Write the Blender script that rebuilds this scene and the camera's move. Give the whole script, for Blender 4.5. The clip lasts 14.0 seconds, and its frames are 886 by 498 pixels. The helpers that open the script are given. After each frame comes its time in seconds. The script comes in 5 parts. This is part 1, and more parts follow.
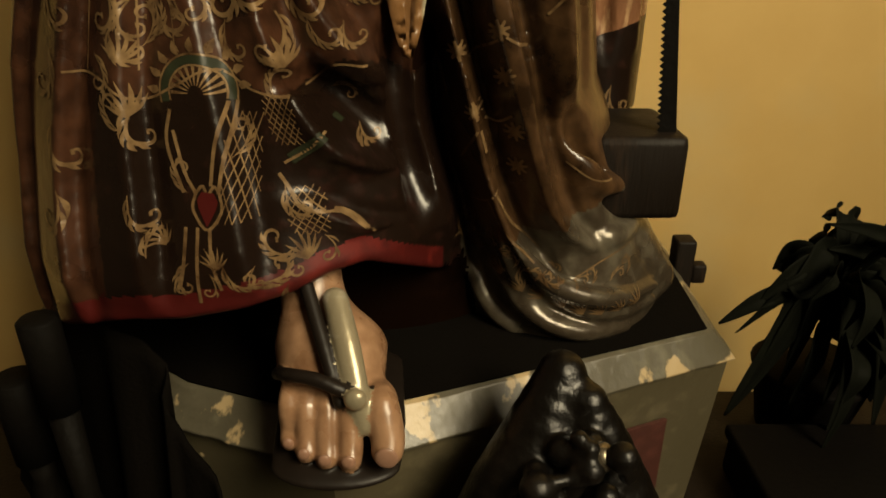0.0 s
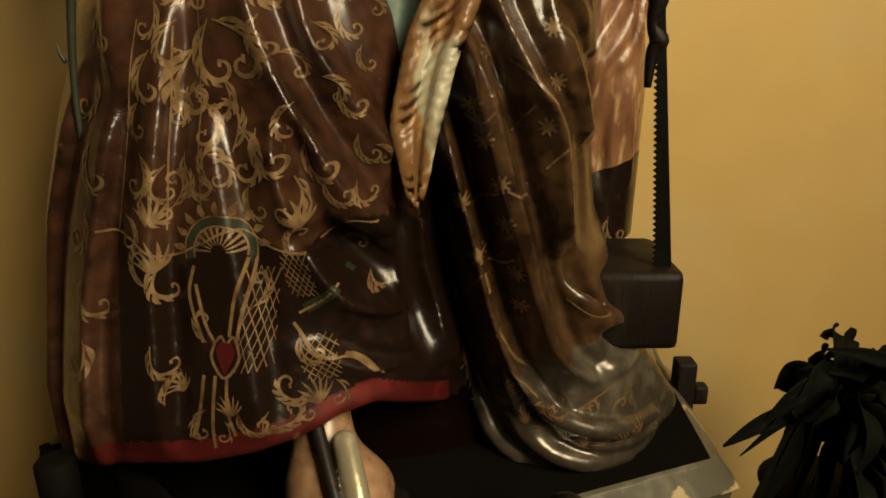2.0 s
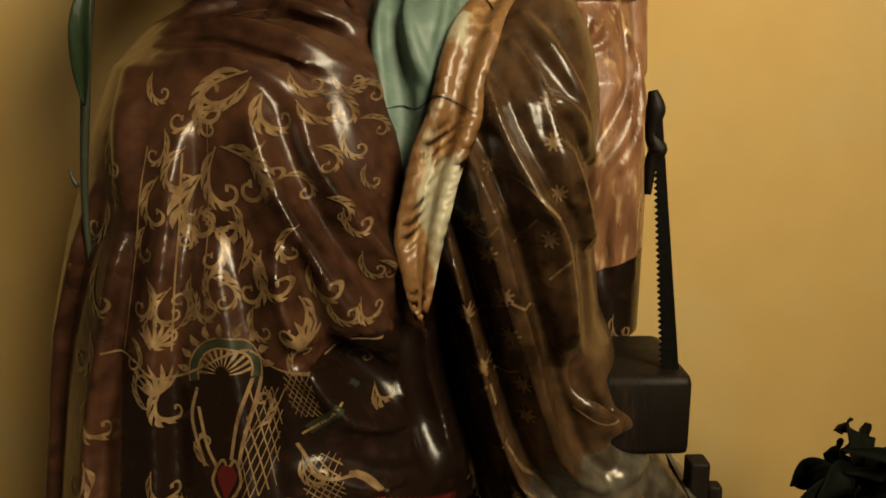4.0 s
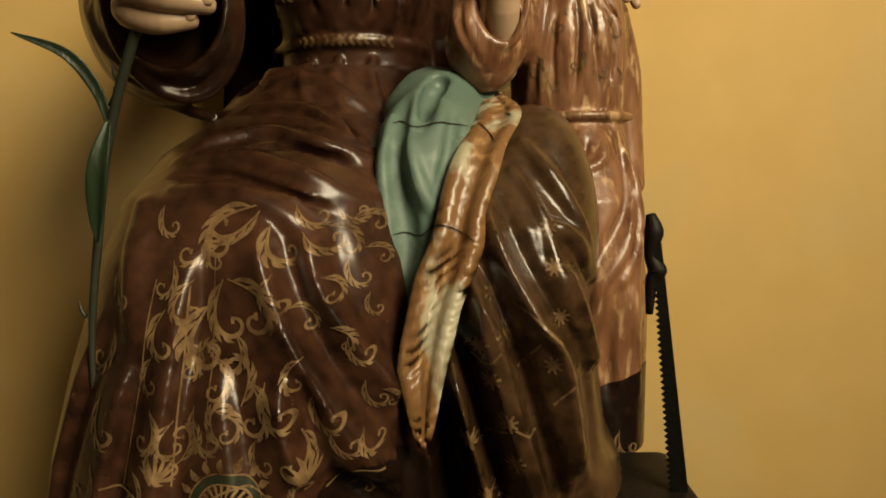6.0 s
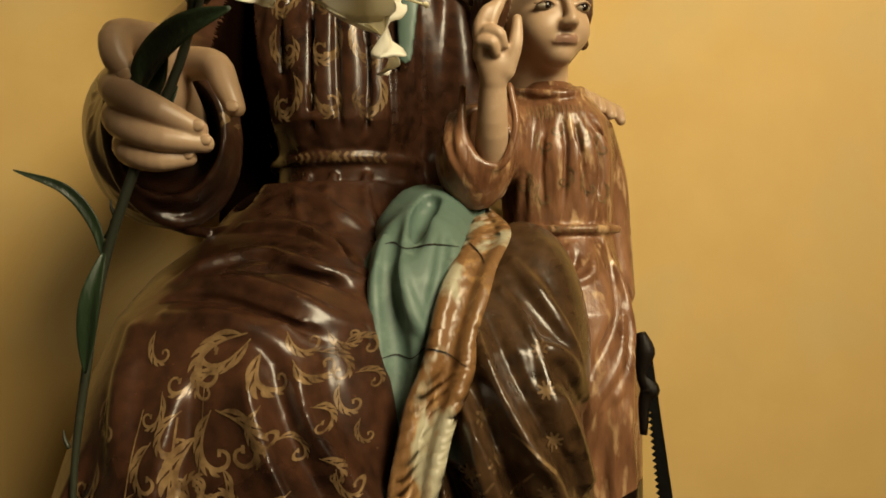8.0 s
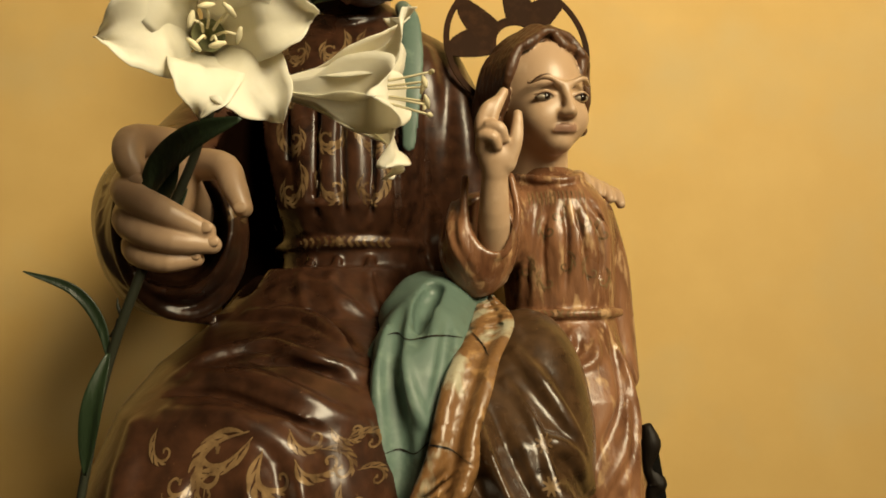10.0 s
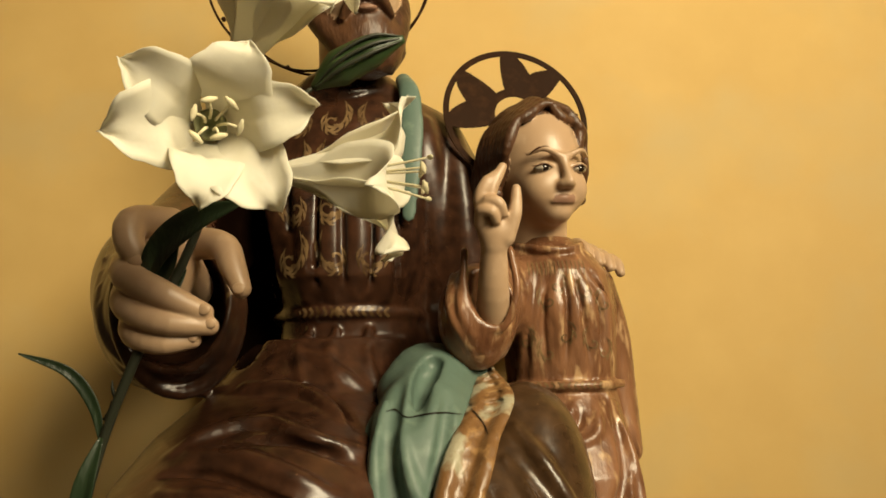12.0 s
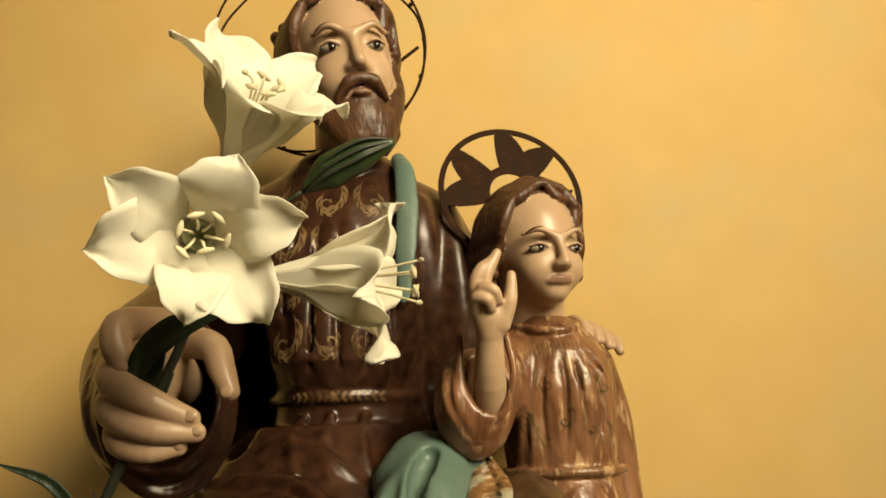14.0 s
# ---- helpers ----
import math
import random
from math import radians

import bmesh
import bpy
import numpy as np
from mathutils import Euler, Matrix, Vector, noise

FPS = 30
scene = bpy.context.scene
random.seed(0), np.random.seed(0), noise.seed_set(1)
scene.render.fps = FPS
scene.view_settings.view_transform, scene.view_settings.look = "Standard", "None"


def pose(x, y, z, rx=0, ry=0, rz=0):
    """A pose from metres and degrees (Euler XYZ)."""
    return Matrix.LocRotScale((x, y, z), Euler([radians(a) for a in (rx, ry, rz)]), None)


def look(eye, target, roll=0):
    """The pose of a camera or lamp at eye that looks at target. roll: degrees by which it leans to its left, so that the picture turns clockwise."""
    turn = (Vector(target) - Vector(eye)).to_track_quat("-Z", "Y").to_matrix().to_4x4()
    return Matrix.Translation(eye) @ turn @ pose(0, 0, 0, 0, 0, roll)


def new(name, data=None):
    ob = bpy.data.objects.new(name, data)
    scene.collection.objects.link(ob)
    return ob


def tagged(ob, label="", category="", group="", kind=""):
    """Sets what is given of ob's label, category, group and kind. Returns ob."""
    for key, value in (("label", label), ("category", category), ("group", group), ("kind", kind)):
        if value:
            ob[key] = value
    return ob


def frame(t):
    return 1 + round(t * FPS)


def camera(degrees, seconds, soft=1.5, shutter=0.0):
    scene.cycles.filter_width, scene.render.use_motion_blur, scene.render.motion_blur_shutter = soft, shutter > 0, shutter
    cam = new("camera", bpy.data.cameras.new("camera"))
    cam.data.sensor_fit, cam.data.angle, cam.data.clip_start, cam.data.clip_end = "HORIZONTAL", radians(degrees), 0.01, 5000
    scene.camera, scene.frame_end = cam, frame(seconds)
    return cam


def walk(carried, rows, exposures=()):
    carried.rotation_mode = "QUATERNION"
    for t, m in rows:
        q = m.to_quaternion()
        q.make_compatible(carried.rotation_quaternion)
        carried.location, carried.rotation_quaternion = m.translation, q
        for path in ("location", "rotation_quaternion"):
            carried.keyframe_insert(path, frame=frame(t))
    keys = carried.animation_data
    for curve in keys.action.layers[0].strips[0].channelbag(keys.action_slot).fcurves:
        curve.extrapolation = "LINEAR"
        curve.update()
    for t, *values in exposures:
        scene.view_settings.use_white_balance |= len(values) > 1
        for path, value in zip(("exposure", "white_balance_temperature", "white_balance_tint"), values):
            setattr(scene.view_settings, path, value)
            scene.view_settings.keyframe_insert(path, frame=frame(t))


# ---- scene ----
cam = camera(65.9, 14.0, soft=1.7)
METRES, EYE, TILT, LEAN, TURN = 0.30, 0.70, -25.0, 0.0, 0.0
ROWS = [
    (0.0, 0.0, 0.0, 0.0, 0.0, 0.0, -0.0),
    (0.5, -0.0028, -0.0341, 0.0586, 0.17, 2.18, -0.19),
    (1.0, 0.0034, -0.0608, 0.0967, 0.17, 3.89, 0.2),
    (1.5, 0.0038, -0.0923, 0.1303, 0.26, 5.45, 0.02),
    (2.0, -0.0038, -0.1147, 0.179, 0.4, 6.98, 0.09),
    (2.5, 0.0052, -0.1156, 0.2204, 0.35, 8.22, 0.15),
    (3.0, 0.0006, -0.1202, 0.2631, 0.48, 9.58, 0.31),
    (5.5, 0.0139, -0.1907, 0.4295, 1.5, 17.1, 0.63),
    (6.0, 0.0099, -0.2092, 0.4629, 1.37, 19.12, 0.63),
    (6.5, 0.0109, -0.2344, 0.4945, 1.22, 21.01, 0.76),
    (7.0, 0.0102, -0.2611, 0.5326, 1.35, 22.99, 0.91),
    (7.5, 0.0144, -0.2617, 0.5544, 1.08, 24.5, 0.88),
    (8.0, 0.0252, -0.2743, 0.5823, 1.0, 25.96, 0.89),
    (10.5, 0.0237, -0.3548, 0.68, 1.21, 32.15, 0.88),
    (11.0, 0.0232, -0.3638, 0.6931, 1.02, 33.29, 0.82),
    (11.5, 0.0206, -0.3729, 0.717, 1.05, 34.56, 0.99),
    (12.0, 0.0323, -0.3822, 0.7376, 1.25, 35.44, 0.83),
    (12.5, 0.0305, -0.3933, 0.7765, 1.58, 36.73, 0.87),
    (13.0, 0.0455, -0.4102, 0.7988, 1.82, 37.99, 0.87),
    (13.5, 0.0499, -0.4211, 0.833, 1.51, 39.08, 1.0),
    (14.0, 0.0615, -0.4398, 0.8535, 1.72, 39.93, 1.27),
]
walk_rows = [(t, pose(0, 0, EYE, TILT, LEAN, TURN) @ pose(METRES * x, METRES * y, METRES * z, 90 + pitch, roll, yaw)) for t, x, y, z, yaw, pitch, roll in ROWS]
walk(cam, walk_rows, exposures=[(0.0, 0.0), (3.0, 0.0), (7.0, 0.0), (14.0, 0.18)])

# ---- light ----
world = bpy.data.worlds.new("world")
scene.world = world
world.use_nodes = True
sky = world.node_tree.nodes.new("ShaderNodeTexSky")
sky.sky_type, sky.sun_disc, sky.sun_elevation, sky.sun_rotation = "NISHITA", False, radians(35), radians(120)
world.node_tree.links.new(sky.outputs[0], world.node_tree.nodes["Background"].inputs[0])
world.node_tree.nodes["Background"].inputs[1].default_value = 0.1

WINDOW = dict(y0=-2.15, y1=-0.35, z0=1.65, z1=2.85, x=1.50)
lamp = new("window_light", bpy.data.lights.new("window_light", "AREA"))
lamp.data.shape, lamp.data.size, lamp.data.size_y = "RECTANGLE", 1.16, 1.76
lamp.data.energy, lamp.data.color = 168.0, (1.0, 0.845, 0.545)
lamp.matrix_world = look((1.58, -1.25, 2.25), (0.0, 0.72, 0.85))


# ---- materials ----
def surface(name, color, dark=None, rough=0.5, metal=0.0, grain=60.0, bump=0.15, coat=0.0, wear=None, wear_at=0.62, wear_scale=18.0, wear_soft=0.03, rough_var=0.1, big=6.0, mix=0.6, stretch=(1, 1, 1), spec=0.5, even=False):
    m = bpy.data.materials.new(name)
    m.use_nodes = True
    nt = m.node_tree
    n, l = nt.nodes, nt.links
    b = n["Principled BSDF"]
    geo = n.new("ShaderNodeTexCoord")
    mp = n.new("ShaderNodeMapping")
    mp.inputs["Scale"].default_value = stretch
    l.new(geo.outputs["Object"], mp.inputs[0])

    def noisy(scale, detail=5.0):
        t = n.new("ShaderNodeTexNoise")
        t.inputs["Scale"].default_value, t.inputs["Detail"].default_value = scale, detail
        l.new(mp.outputs[0], t.inputs["Vector"])
        return t
    a, c = noisy(big), noisy(grain)
    add = n.new("ShaderNodeMath")
    add.operation = "ADD"
    l.new(a.outputs[0], add.inputs[0]), l.new(c.outputs[0], add.inputs[1])
    ramp = n.new("ShaderNodeValToRGB")
    ramp.color_ramp.elements[0].position, ramp.color_ramp.elements[1].position = 0.5 - 0.3 * mix + 0.35, 0.5 + 0.3 * mix + 0.15
    half = n.new("ShaderNodeMath")
    half.operation = "MULTIPLY"
    half.inputs[1].default_value = 0.62
    if even:
        half.inputs[1].default_value = 0.5
        ramp.color_ramp.elements[0].position, ramp.color_ramp.elements[1].position = 0.5 - 0.14 * mix, 0.5 + 0.14 * mix
    l.new(add.outputs[0], half.inputs[0])
    l.new(half.outputs[0], ramp.inputs[0])
    d = dark or tuple(v * 0.65 for v in color)
    ramp.color_ramp.elements[0].color, ramp.color_ramp.elements[1].color = (*d, 1), (*color, 1)
    out = ramp.outputs[0]
    if wear:
        w = noisy(wear_scale, 8.0)
        wr = n.new("ShaderNodeValToRGB")
        wr.color_ramp.elements[0].position, wr.color_ramp.elements[1].position = wear_at, wear_at + wear_soft
        l.new(w.outputs[0], wr.inputs[0])
        mx = n.new("ShaderNodeMix")
        mx.data_type = "RGBA"
        l.new(wr.outputs[0], mx.inputs[0]), l.new(out, mx.inputs[6])
        mx.inputs[7].default_value = (*wear, 1)
        out = mx.outputs[2]
    l.new(out, b.inputs["Base Color"])
    rr = n.new("ShaderNodeMapRange")
    rr.inputs[3].default_value, rr.inputs[4].default_value = max(rough - rough_var, 0.03), rough + rough_var
    rr.inputs[1].default_value, rr.inputs[2].default_value = 0.3, 0.7
    l.new(a.outputs[0], rr.inputs[0]), l.new(rr.outputs[0], b.inputs["Roughness"])
    b.inputs["Metallic"].default_value, b.inputs["Specular IOR Level"].default_value = metal, spec
    b.inputs["Coat Weight"].default_value, b.inputs["Coat Roughness"].default_value = coat, 0.25
    if bump:
        bp = n.new("ShaderNodeBump")
        bp.inputs["Strength"].default_value, bp.inputs["Distance"].default_value = bump, 0.004
        l.new(c.outputs[0], bp.inputs["Height"]), l.new(bp.outputs[0], b.inputs["Normal"])
    return m


ROBE = surface("varnished_brown_robe_paint", (0.070, 0.028, 0.0135), (0.012, 0.005, 0.003), 0.31, grain=55, bump=0.22, coat=0.32, big=6, mix=1.1, even=True, spec=0.36, wear=(0.20, 0.105, 0.05), wear_at=0.70, wear_scale=120, wear_soft=0.12)
SKIN = surface("painted_flesh", (0.56, 0.40, 0.265), (0.45, 0.30, 0.185), 0.40, grain=40, bump=0.05, coat=0.04)
RED = surface("red_lining_paint", (0.13, 0.012, 0.009), (0.06, 0.006, 0.005), 0.38, grain=50, bump=0.1)
TEAL = surface("worn_teal_paint", (0.165, 0.235, 0.185), (0.100, 0.155, 0.125), 0.50, grain=45, bump=0.25, coat=0.0, wear=(0.085, 0.12, 0.09), wear_at=0.64, wear_scale=40, wear_soft=0.10)
BAND = surface("chipped_gilt_band", (0.44, 0.255, 0.10), (0.19, 0.095, 0.035), 0.36, grain=70, bump=0.5, coat=0.15, wear=(0.38, 0.345, 0.24), wear_at=0.54, wear_scale=20, wear_soft=0.08, stretch=(1.3, 1.3, 0.6), big=10)
CLOTH = surface("starred_olive_brown_paint", (0.092, 0.048, 0.021), (0.018, 0.009, 0.004), 0.29, grain=55, bump=0.22, coat=0.32, big=6, mix=1.1, even=True, spec=0.36, wear=(0.21, 0.12, 0.055), wear_at=0.70, wear_scale=120, wear_soft=0.12)
HAIR = surface("painted_brown_hair", (0.125, 0.055, 0.023), (0.028, 0.011, 0.006), 0.42, grain=120, bump=0.6, mix=1.2, even=True, stretch=(1, 1, 0.35))
GOLD = surface("faded_gold_stencil", (0.27, 0.172, 0.078), (0.060, 0.030, 0.013), 0.34, metal=0.1, big=22, grain=90, bump=0.2, mix=1.1, even=True)
# Near-black inner cloth: shade in the robe's recesses and gaps put into the colour.
INNER_SHADE = surface("shade_black_inner_cloth", (0.008, 0.0035, 0.002), None, 0.8, spec=0.0)
LEATHER = surface("black_sandal_leather", (0.016, 0.011, 0.008), None, 0.45, spec=0.3)
SILVER = surface("worn_silver_strap", (0.62, 0.57, 0.46), (0.35, 0.30, 0.20), 0.30, metal=0.4, grain=60, bump=0.25)
LIP = surface("painted_lips", (0.42, 0.235, 0.155), None, 0.35)
EYEWHITE = surface("painted_eye_white", (0.42, 0.35, 0.26), None, 0.3, bump=0)
IRIS = surface("painted_dark_iris", (0.02, 0.011, 0.007), None, 0.2, bump=0)
BORDER = surface("dark_red_brocade_border", (0.026, 0.010, 0.007), (0.010, 0.005, 0.003), 0.30, grain=60, bump=0.25, coat=0.12, spec=0.4)
CHILDROBE = surface("rose_brown_tunic_paint", (0.29, 0.138, 0.066), (0.095, 0.038, 0.018), 0.31, wear=(0.46, 0.29, 0.15), wear_at=0.56, wear_scale=70, wear_soft=0.14, grain=60, bump=0.7, coat=0.15, big=22, mix=1.1, even=True, spec=0.45, stretch=(1, 1, 0.3))
SILVERED = surface("rubbed_grey_border", (0.20, 0.175, 0.125), (0.06, 0.045, 0.03), 0.26, metal=0.35, grain=40, bump=0.4, coat=0.3, mix=0.9)
GREEN = surface("dark_green_stencil", (0.03, 0.036, 0.018), None, 0.35)
# Flesh paint darkened for the dimmer light at the foot, plus mottled grime.
FOOT = surface("grimy_rubbed_low_light_flesh", (0.40, 0.235, 0.135), (0.17, 0.085, 0.042), 0.30, grain=60, bump=0.2, coat=0.1, big=24, mix=1.3, even=True)
PALETTE = [ROBE, SKIN, RED, TEAL, BAND, CLOTH, HAIR, GOLD, INNER_SHADE, LEATHER, SILVER, LIP, EYEWHITE, IRIS, BORDER, CHILDROBE, GREEN, SILVERED, FOOT]
(M_ROBE, M_SKIN, M_RED, M_TEAL, M_BAND, M_CLOTH, M_HAIR, M_GOLD, M_INNER_SHADE, M_LEATHER, M_SILVER, M_LIP, M_EYE, M_IRIS, M_BORDER, M_CHILD, M_GREEN, M_GREY, M_FOOT) = range(19)
def let_light_through(m, share):
    """Thin silk: part of the light passes the petal."""
    n, l = m.node_tree.nodes, m.node_tree.links
    b, out = n["Principled BSDF"], n["Material Output"]
    t, mx = n.new("ShaderNodeBsdfTranslucent"), n.new("ShaderNodeMixShader")
    t.inputs[0].default_value = (0.92, 0.88, 0.74, 1)
    mx.inputs[0].default_value = share
    l.new(b.outputs[0], mx.inputs[1]), l.new(t.outputs[0], mx.inputs[2]), l.new(mx.outputs[0], out.inputs[0])


WALL = surface("ochre_wall_plaster", (0.70, 0.475, 0.170), (0.63, 0.415, 0.140), 0.75, grain=9, big=1.6, bump=0.12, mix=1.0, wear=(0.59, 0.44, 0.20), wear_at=0.50, wear_soft=0.25, wear_scale=3.0)
PLINTH = surface("greyish_plinth_paint", (0.13, 0.108, 0.062), (0.08, 0.066, 0.037), 0.5, grain=40, bump=0.25, wear=(0.52, 0.40, 0.22), wear_at=0.66, wear_scale=22)
PLINTH_EDGE = surface("flaking_plinth_edge_paint", (0.16, 0.145, 0.10), (0.09, 0.08, 0.055), 0.4, grain=50, bump=0.5, wear=(0.44, 0.33, 0.18), wear_at=0.585, wear_scale=26, stretch=(1, 1, 0.5))
PANEL = surface("dark_red_panel_paint", (0.09, 0.028, 0.02), None, 0.5)
DARKWOOD = surface("dark_stained_wood", (0.020, 0.011, 0.006), (0.008, 0.005, 0.003), 0.6, spec=0.2, grain=80, bump=0.3, stretch=(3, 3, 0.4))
IRON = surface("blackened_iron", (0.005, 0.004, 0.003), None, 0.7, spec=0.08, grain=120, bump=0.3)
BRONZE = surface("dark_bronze", (0.012, 0.008, 0.005), (0.004, 0.003, 0.002), 0.38, metal=0.2, grain=70, bump=0.5)
PEWTER = surface("tarnished_pewter", (0.40, 0.36, 0.27), (0.2, 0.17, 0.12), 0.28, metal=0.8, grain=80, bump=0.2)
HALO = surface("brown_patinated_brass", (0.042, 0.018, 0.007), (0.024, 0.010, 0.004), 0.6, spec=0.06, grain=70, bump=0.15)
PETAL = surface("white_silk_petal", (0.93, 0.90, 0.80), (0.86, 0.83, 0.71), 0.55, grain=90, bump=0.12, big=20, stretch=(1, 1, 1))
let_light_through(PETAL, 0.38)
THROAT = surface("green_lily_throat", (0.34, 0.35, 0.17), None, 0.6)
ANTHER = surface("pale_anther", (0.78, 0.70, 0.45), None, 0.6)
LEAF = surface("dark_green_leaf", (0.034, 0.056, 0.022), (0.016, 0.030, 0.012), 0.45, grain=60, bump=0.3, stretch=(4, 4, 0.5))
BUD = surface("fresh_green_bud", (0.055, 0.095, 0.030), (0.030, 0.055, 0.018), 0.4, grain=60, bump=0.2)
STALK = surface("dull_green_stalk", (0.05, 0.055, 0.028), (0.025, 0.028, 0.016), 0.55)
BLACKLEAF = surface("black_green_foliage", (0.005, 0.006, 0.003), None, 0.8, spec=0.1)
BLACKCLOTH = surface("black_table_cloth", (0.004, 0.003, 0.002), None, 0.9, spec=0.05, grain=200, bump=0.3)
# Unseen room sides, ceiling and floor, kept dark to cut bounced light.
PLASTER = surface("brown_room_plaster", (0.075, 0.052, 0.030), (0.055, 0.038, 0.022), 0.8)
CEIL = surface("dark_ceiling_boards", (0.055, 0.038, 0.025), None, 0.8)
FLOORM = surface("brown_floor_tile", (0.070, 0.042, 0.026), (0.045, 0.027, 0.016), 0.5)
WHITE = surface("white_window_paint", (0.75, 0.72, 0.64), None, 0.5)


# ---- modelling helpers ----
def mesh_ob(name, bm, mats, parent=None, label="", smooth=True):
    me = bpy.data.meshes.new(name)
    bm.normal_update()
    bm.to_mesh(me)
    bm.free()
    for m in mats if isinstance(mats, (list, tuple)) else [mats]:
        me.materials.append(m)
    if smooth:
        me.polygons.foreach_set("use_smooth", [True] * len(me.polygons))
    ob = new(name, me)
    if parent:
        ob.parent = parent
    if label:
        ob["label"] = label
    return ob


def part(name, bm, material, parent, label="", smooth=True):
    return mesh_ob(name, bm, material, parent, label, smooth)


def thing(name, label, category, group="", kind=""):
    return tagged(new(name), label, category, group, kind)


def block(lo, hi, bevel=0.0, m=None, bm=None):
    bm = bm or bmesh.new()
    c = [(a + b) / 2 for a, b in zip(lo, hi)]
    s = [b - a for a, b in zip(lo, hi)]
    mm = (m or Matrix.Identity(4)) @ Matrix.Translation(c) @ Matrix.Diagonal((*s, 1))
    r = bmesh.ops.create_cube(bm, size=1, matrix=mm)
    if bevel:
        es = list({e for v in r["verts"] for e in v.link_edges})
        bmesh.ops.bevel(bm, geom=es, offset=bevel, segments=2, affect="EDGES", profile=0.6)
    return bm


def spline(pts, n):
    p = np.array(pts, float)
    if len(p) == 2:
        return p[0] + (p[1] - p[0]) * np.linspace(0, 1, n)[:, None]
    q = np.vstack([2 * p[0] - p[1], p, 2 * p[-1] - p[-2]])
    u = np.linspace(0, len(p) - 1 - 1e-9, n)
    i = u.astype(int)
    f = (u - i)[:, None]
    a, b, c, d = q[i], q[i + 1], q[i + 2], q[i + 3]
    return 0.5 * (2 * b + (c - a) * f + (2 * a - 5 * b + 4 * c - d) * f ** 2 + (3 * b - a - 3 * c + d) * f ** 3)


def tube(path, radii, n=24, sides=10, bm=None, flat=1.0):
    bm = bm or bmesh.new()
    p = spline(path, n)
    r = [float(v) for v in np.interp(np.linspace(0, 1, n), np.linspace(0, 1, len(radii)), radii)]
    rings = []
    for i in range(n):
        d = Vector(p[min(i + 1, n - 1)] - p[max(i - 1, 0)]).normalized()
        u = d.cross(Vector((0.13, 0.97, 0.2))).normalized()
        w = d.cross(u)
        rings.append([bm.verts.new(Vector(p[i]) + float(r[i]) * (math.cos(a) * u + flat * math.sin(a) * w)) for a in np.linspace(0, 2 * math.pi, sides, endpoint=False)])
    for a, b in zip(rings, rings[1:]):
        for j in range(sides):
            bm.faces.new((a[j], a[(j + 1) % sides], b[(j + 1) % sides], b[j]))
    bm.faces.new(rings[0][::-1])
    bm.faces.new(rings[-1])
    return bm


def lathe(profile, m=None, sides=28, bm=None):
    """A turned solid from (radius, height) pairs, about z."""
    bm = bm or bmesh.new()
    m = m or Matrix.Identity(4)
    rings = [[bm.verts.new(m @ Vector((float(r * math.cos(a)), float(r * math.sin(a)), float(z)))) for a in np.linspace(0, 2 * math.pi, sides, endpoint=False)] for r, z in profile]
    for a, b in zip(rings, rings[1:]):
        for j in range(sides):
            bm.faces.new((a[j], a[(j + 1) % sides], b[(j + 1) % sides], b[j]))
    bm.faces.new(rings[0][::-1])
    bm.faces.new(rings[-1])
    return bm


def sheet(fn, nu, nv, thick, bm=None, mat=0):
    """A thin closed blade: fn(u, v) gives the place; u and v run 0..1."""
    bm = bm or bmesh.new()
    P = np.array([[fn(u, v) for v in np.linspace(0, 1, nv)] for u in np.linspace(0, 1, nu)], float)
    du, dv = np.gradient(P, axis=0), np.gradient(P, axis=1)
    N = np.cross(du, dv)
    N /= np.maximum(np.linalg.norm(N, axis=2, keepdims=True), 1e-9)
    A = [[bm.verts.new(P[i, j] + N[i, j] * thick / 2) for j in range(nv)] for i in range(nu)]
    B = [[bm.verts.new(P[i, j] - N[i, j] * thick / 2) for j in range(nv)] for i in range(nu)]
    fs = []
    for i in range(nu - 1):
        for j in range(nv - 1):
            fs.append(bm.faces.new((A[i][j], A[i + 1][j], A[i + 1][j + 1], A[i][j + 1])))
            fs.append(bm.faces.new((B[i][j], B[i][j + 1], B[i + 1][j + 1], B[i + 1][j])))
    for i in range(nu - 1):
        fs.append(bm.faces.new((A[i][0], B[i][0], B[i + 1][0], A[i + 1][0])))
        fs.append(bm.faces.new((A[i][-1], A[i + 1][-1], B[i + 1][-1], B[i][-1])))
    for j in range(nv - 1):
        fs.append(bm.faces.new((A[0][j], A[0][j + 1], B[0][j + 1], B[0][j])))
        fs.append(bm.faces.new((A[-1][j], B[-1][j], B[-1][j + 1], A[-1][j + 1])))
    for f in fs:
        f.material_index = mat
    return bm


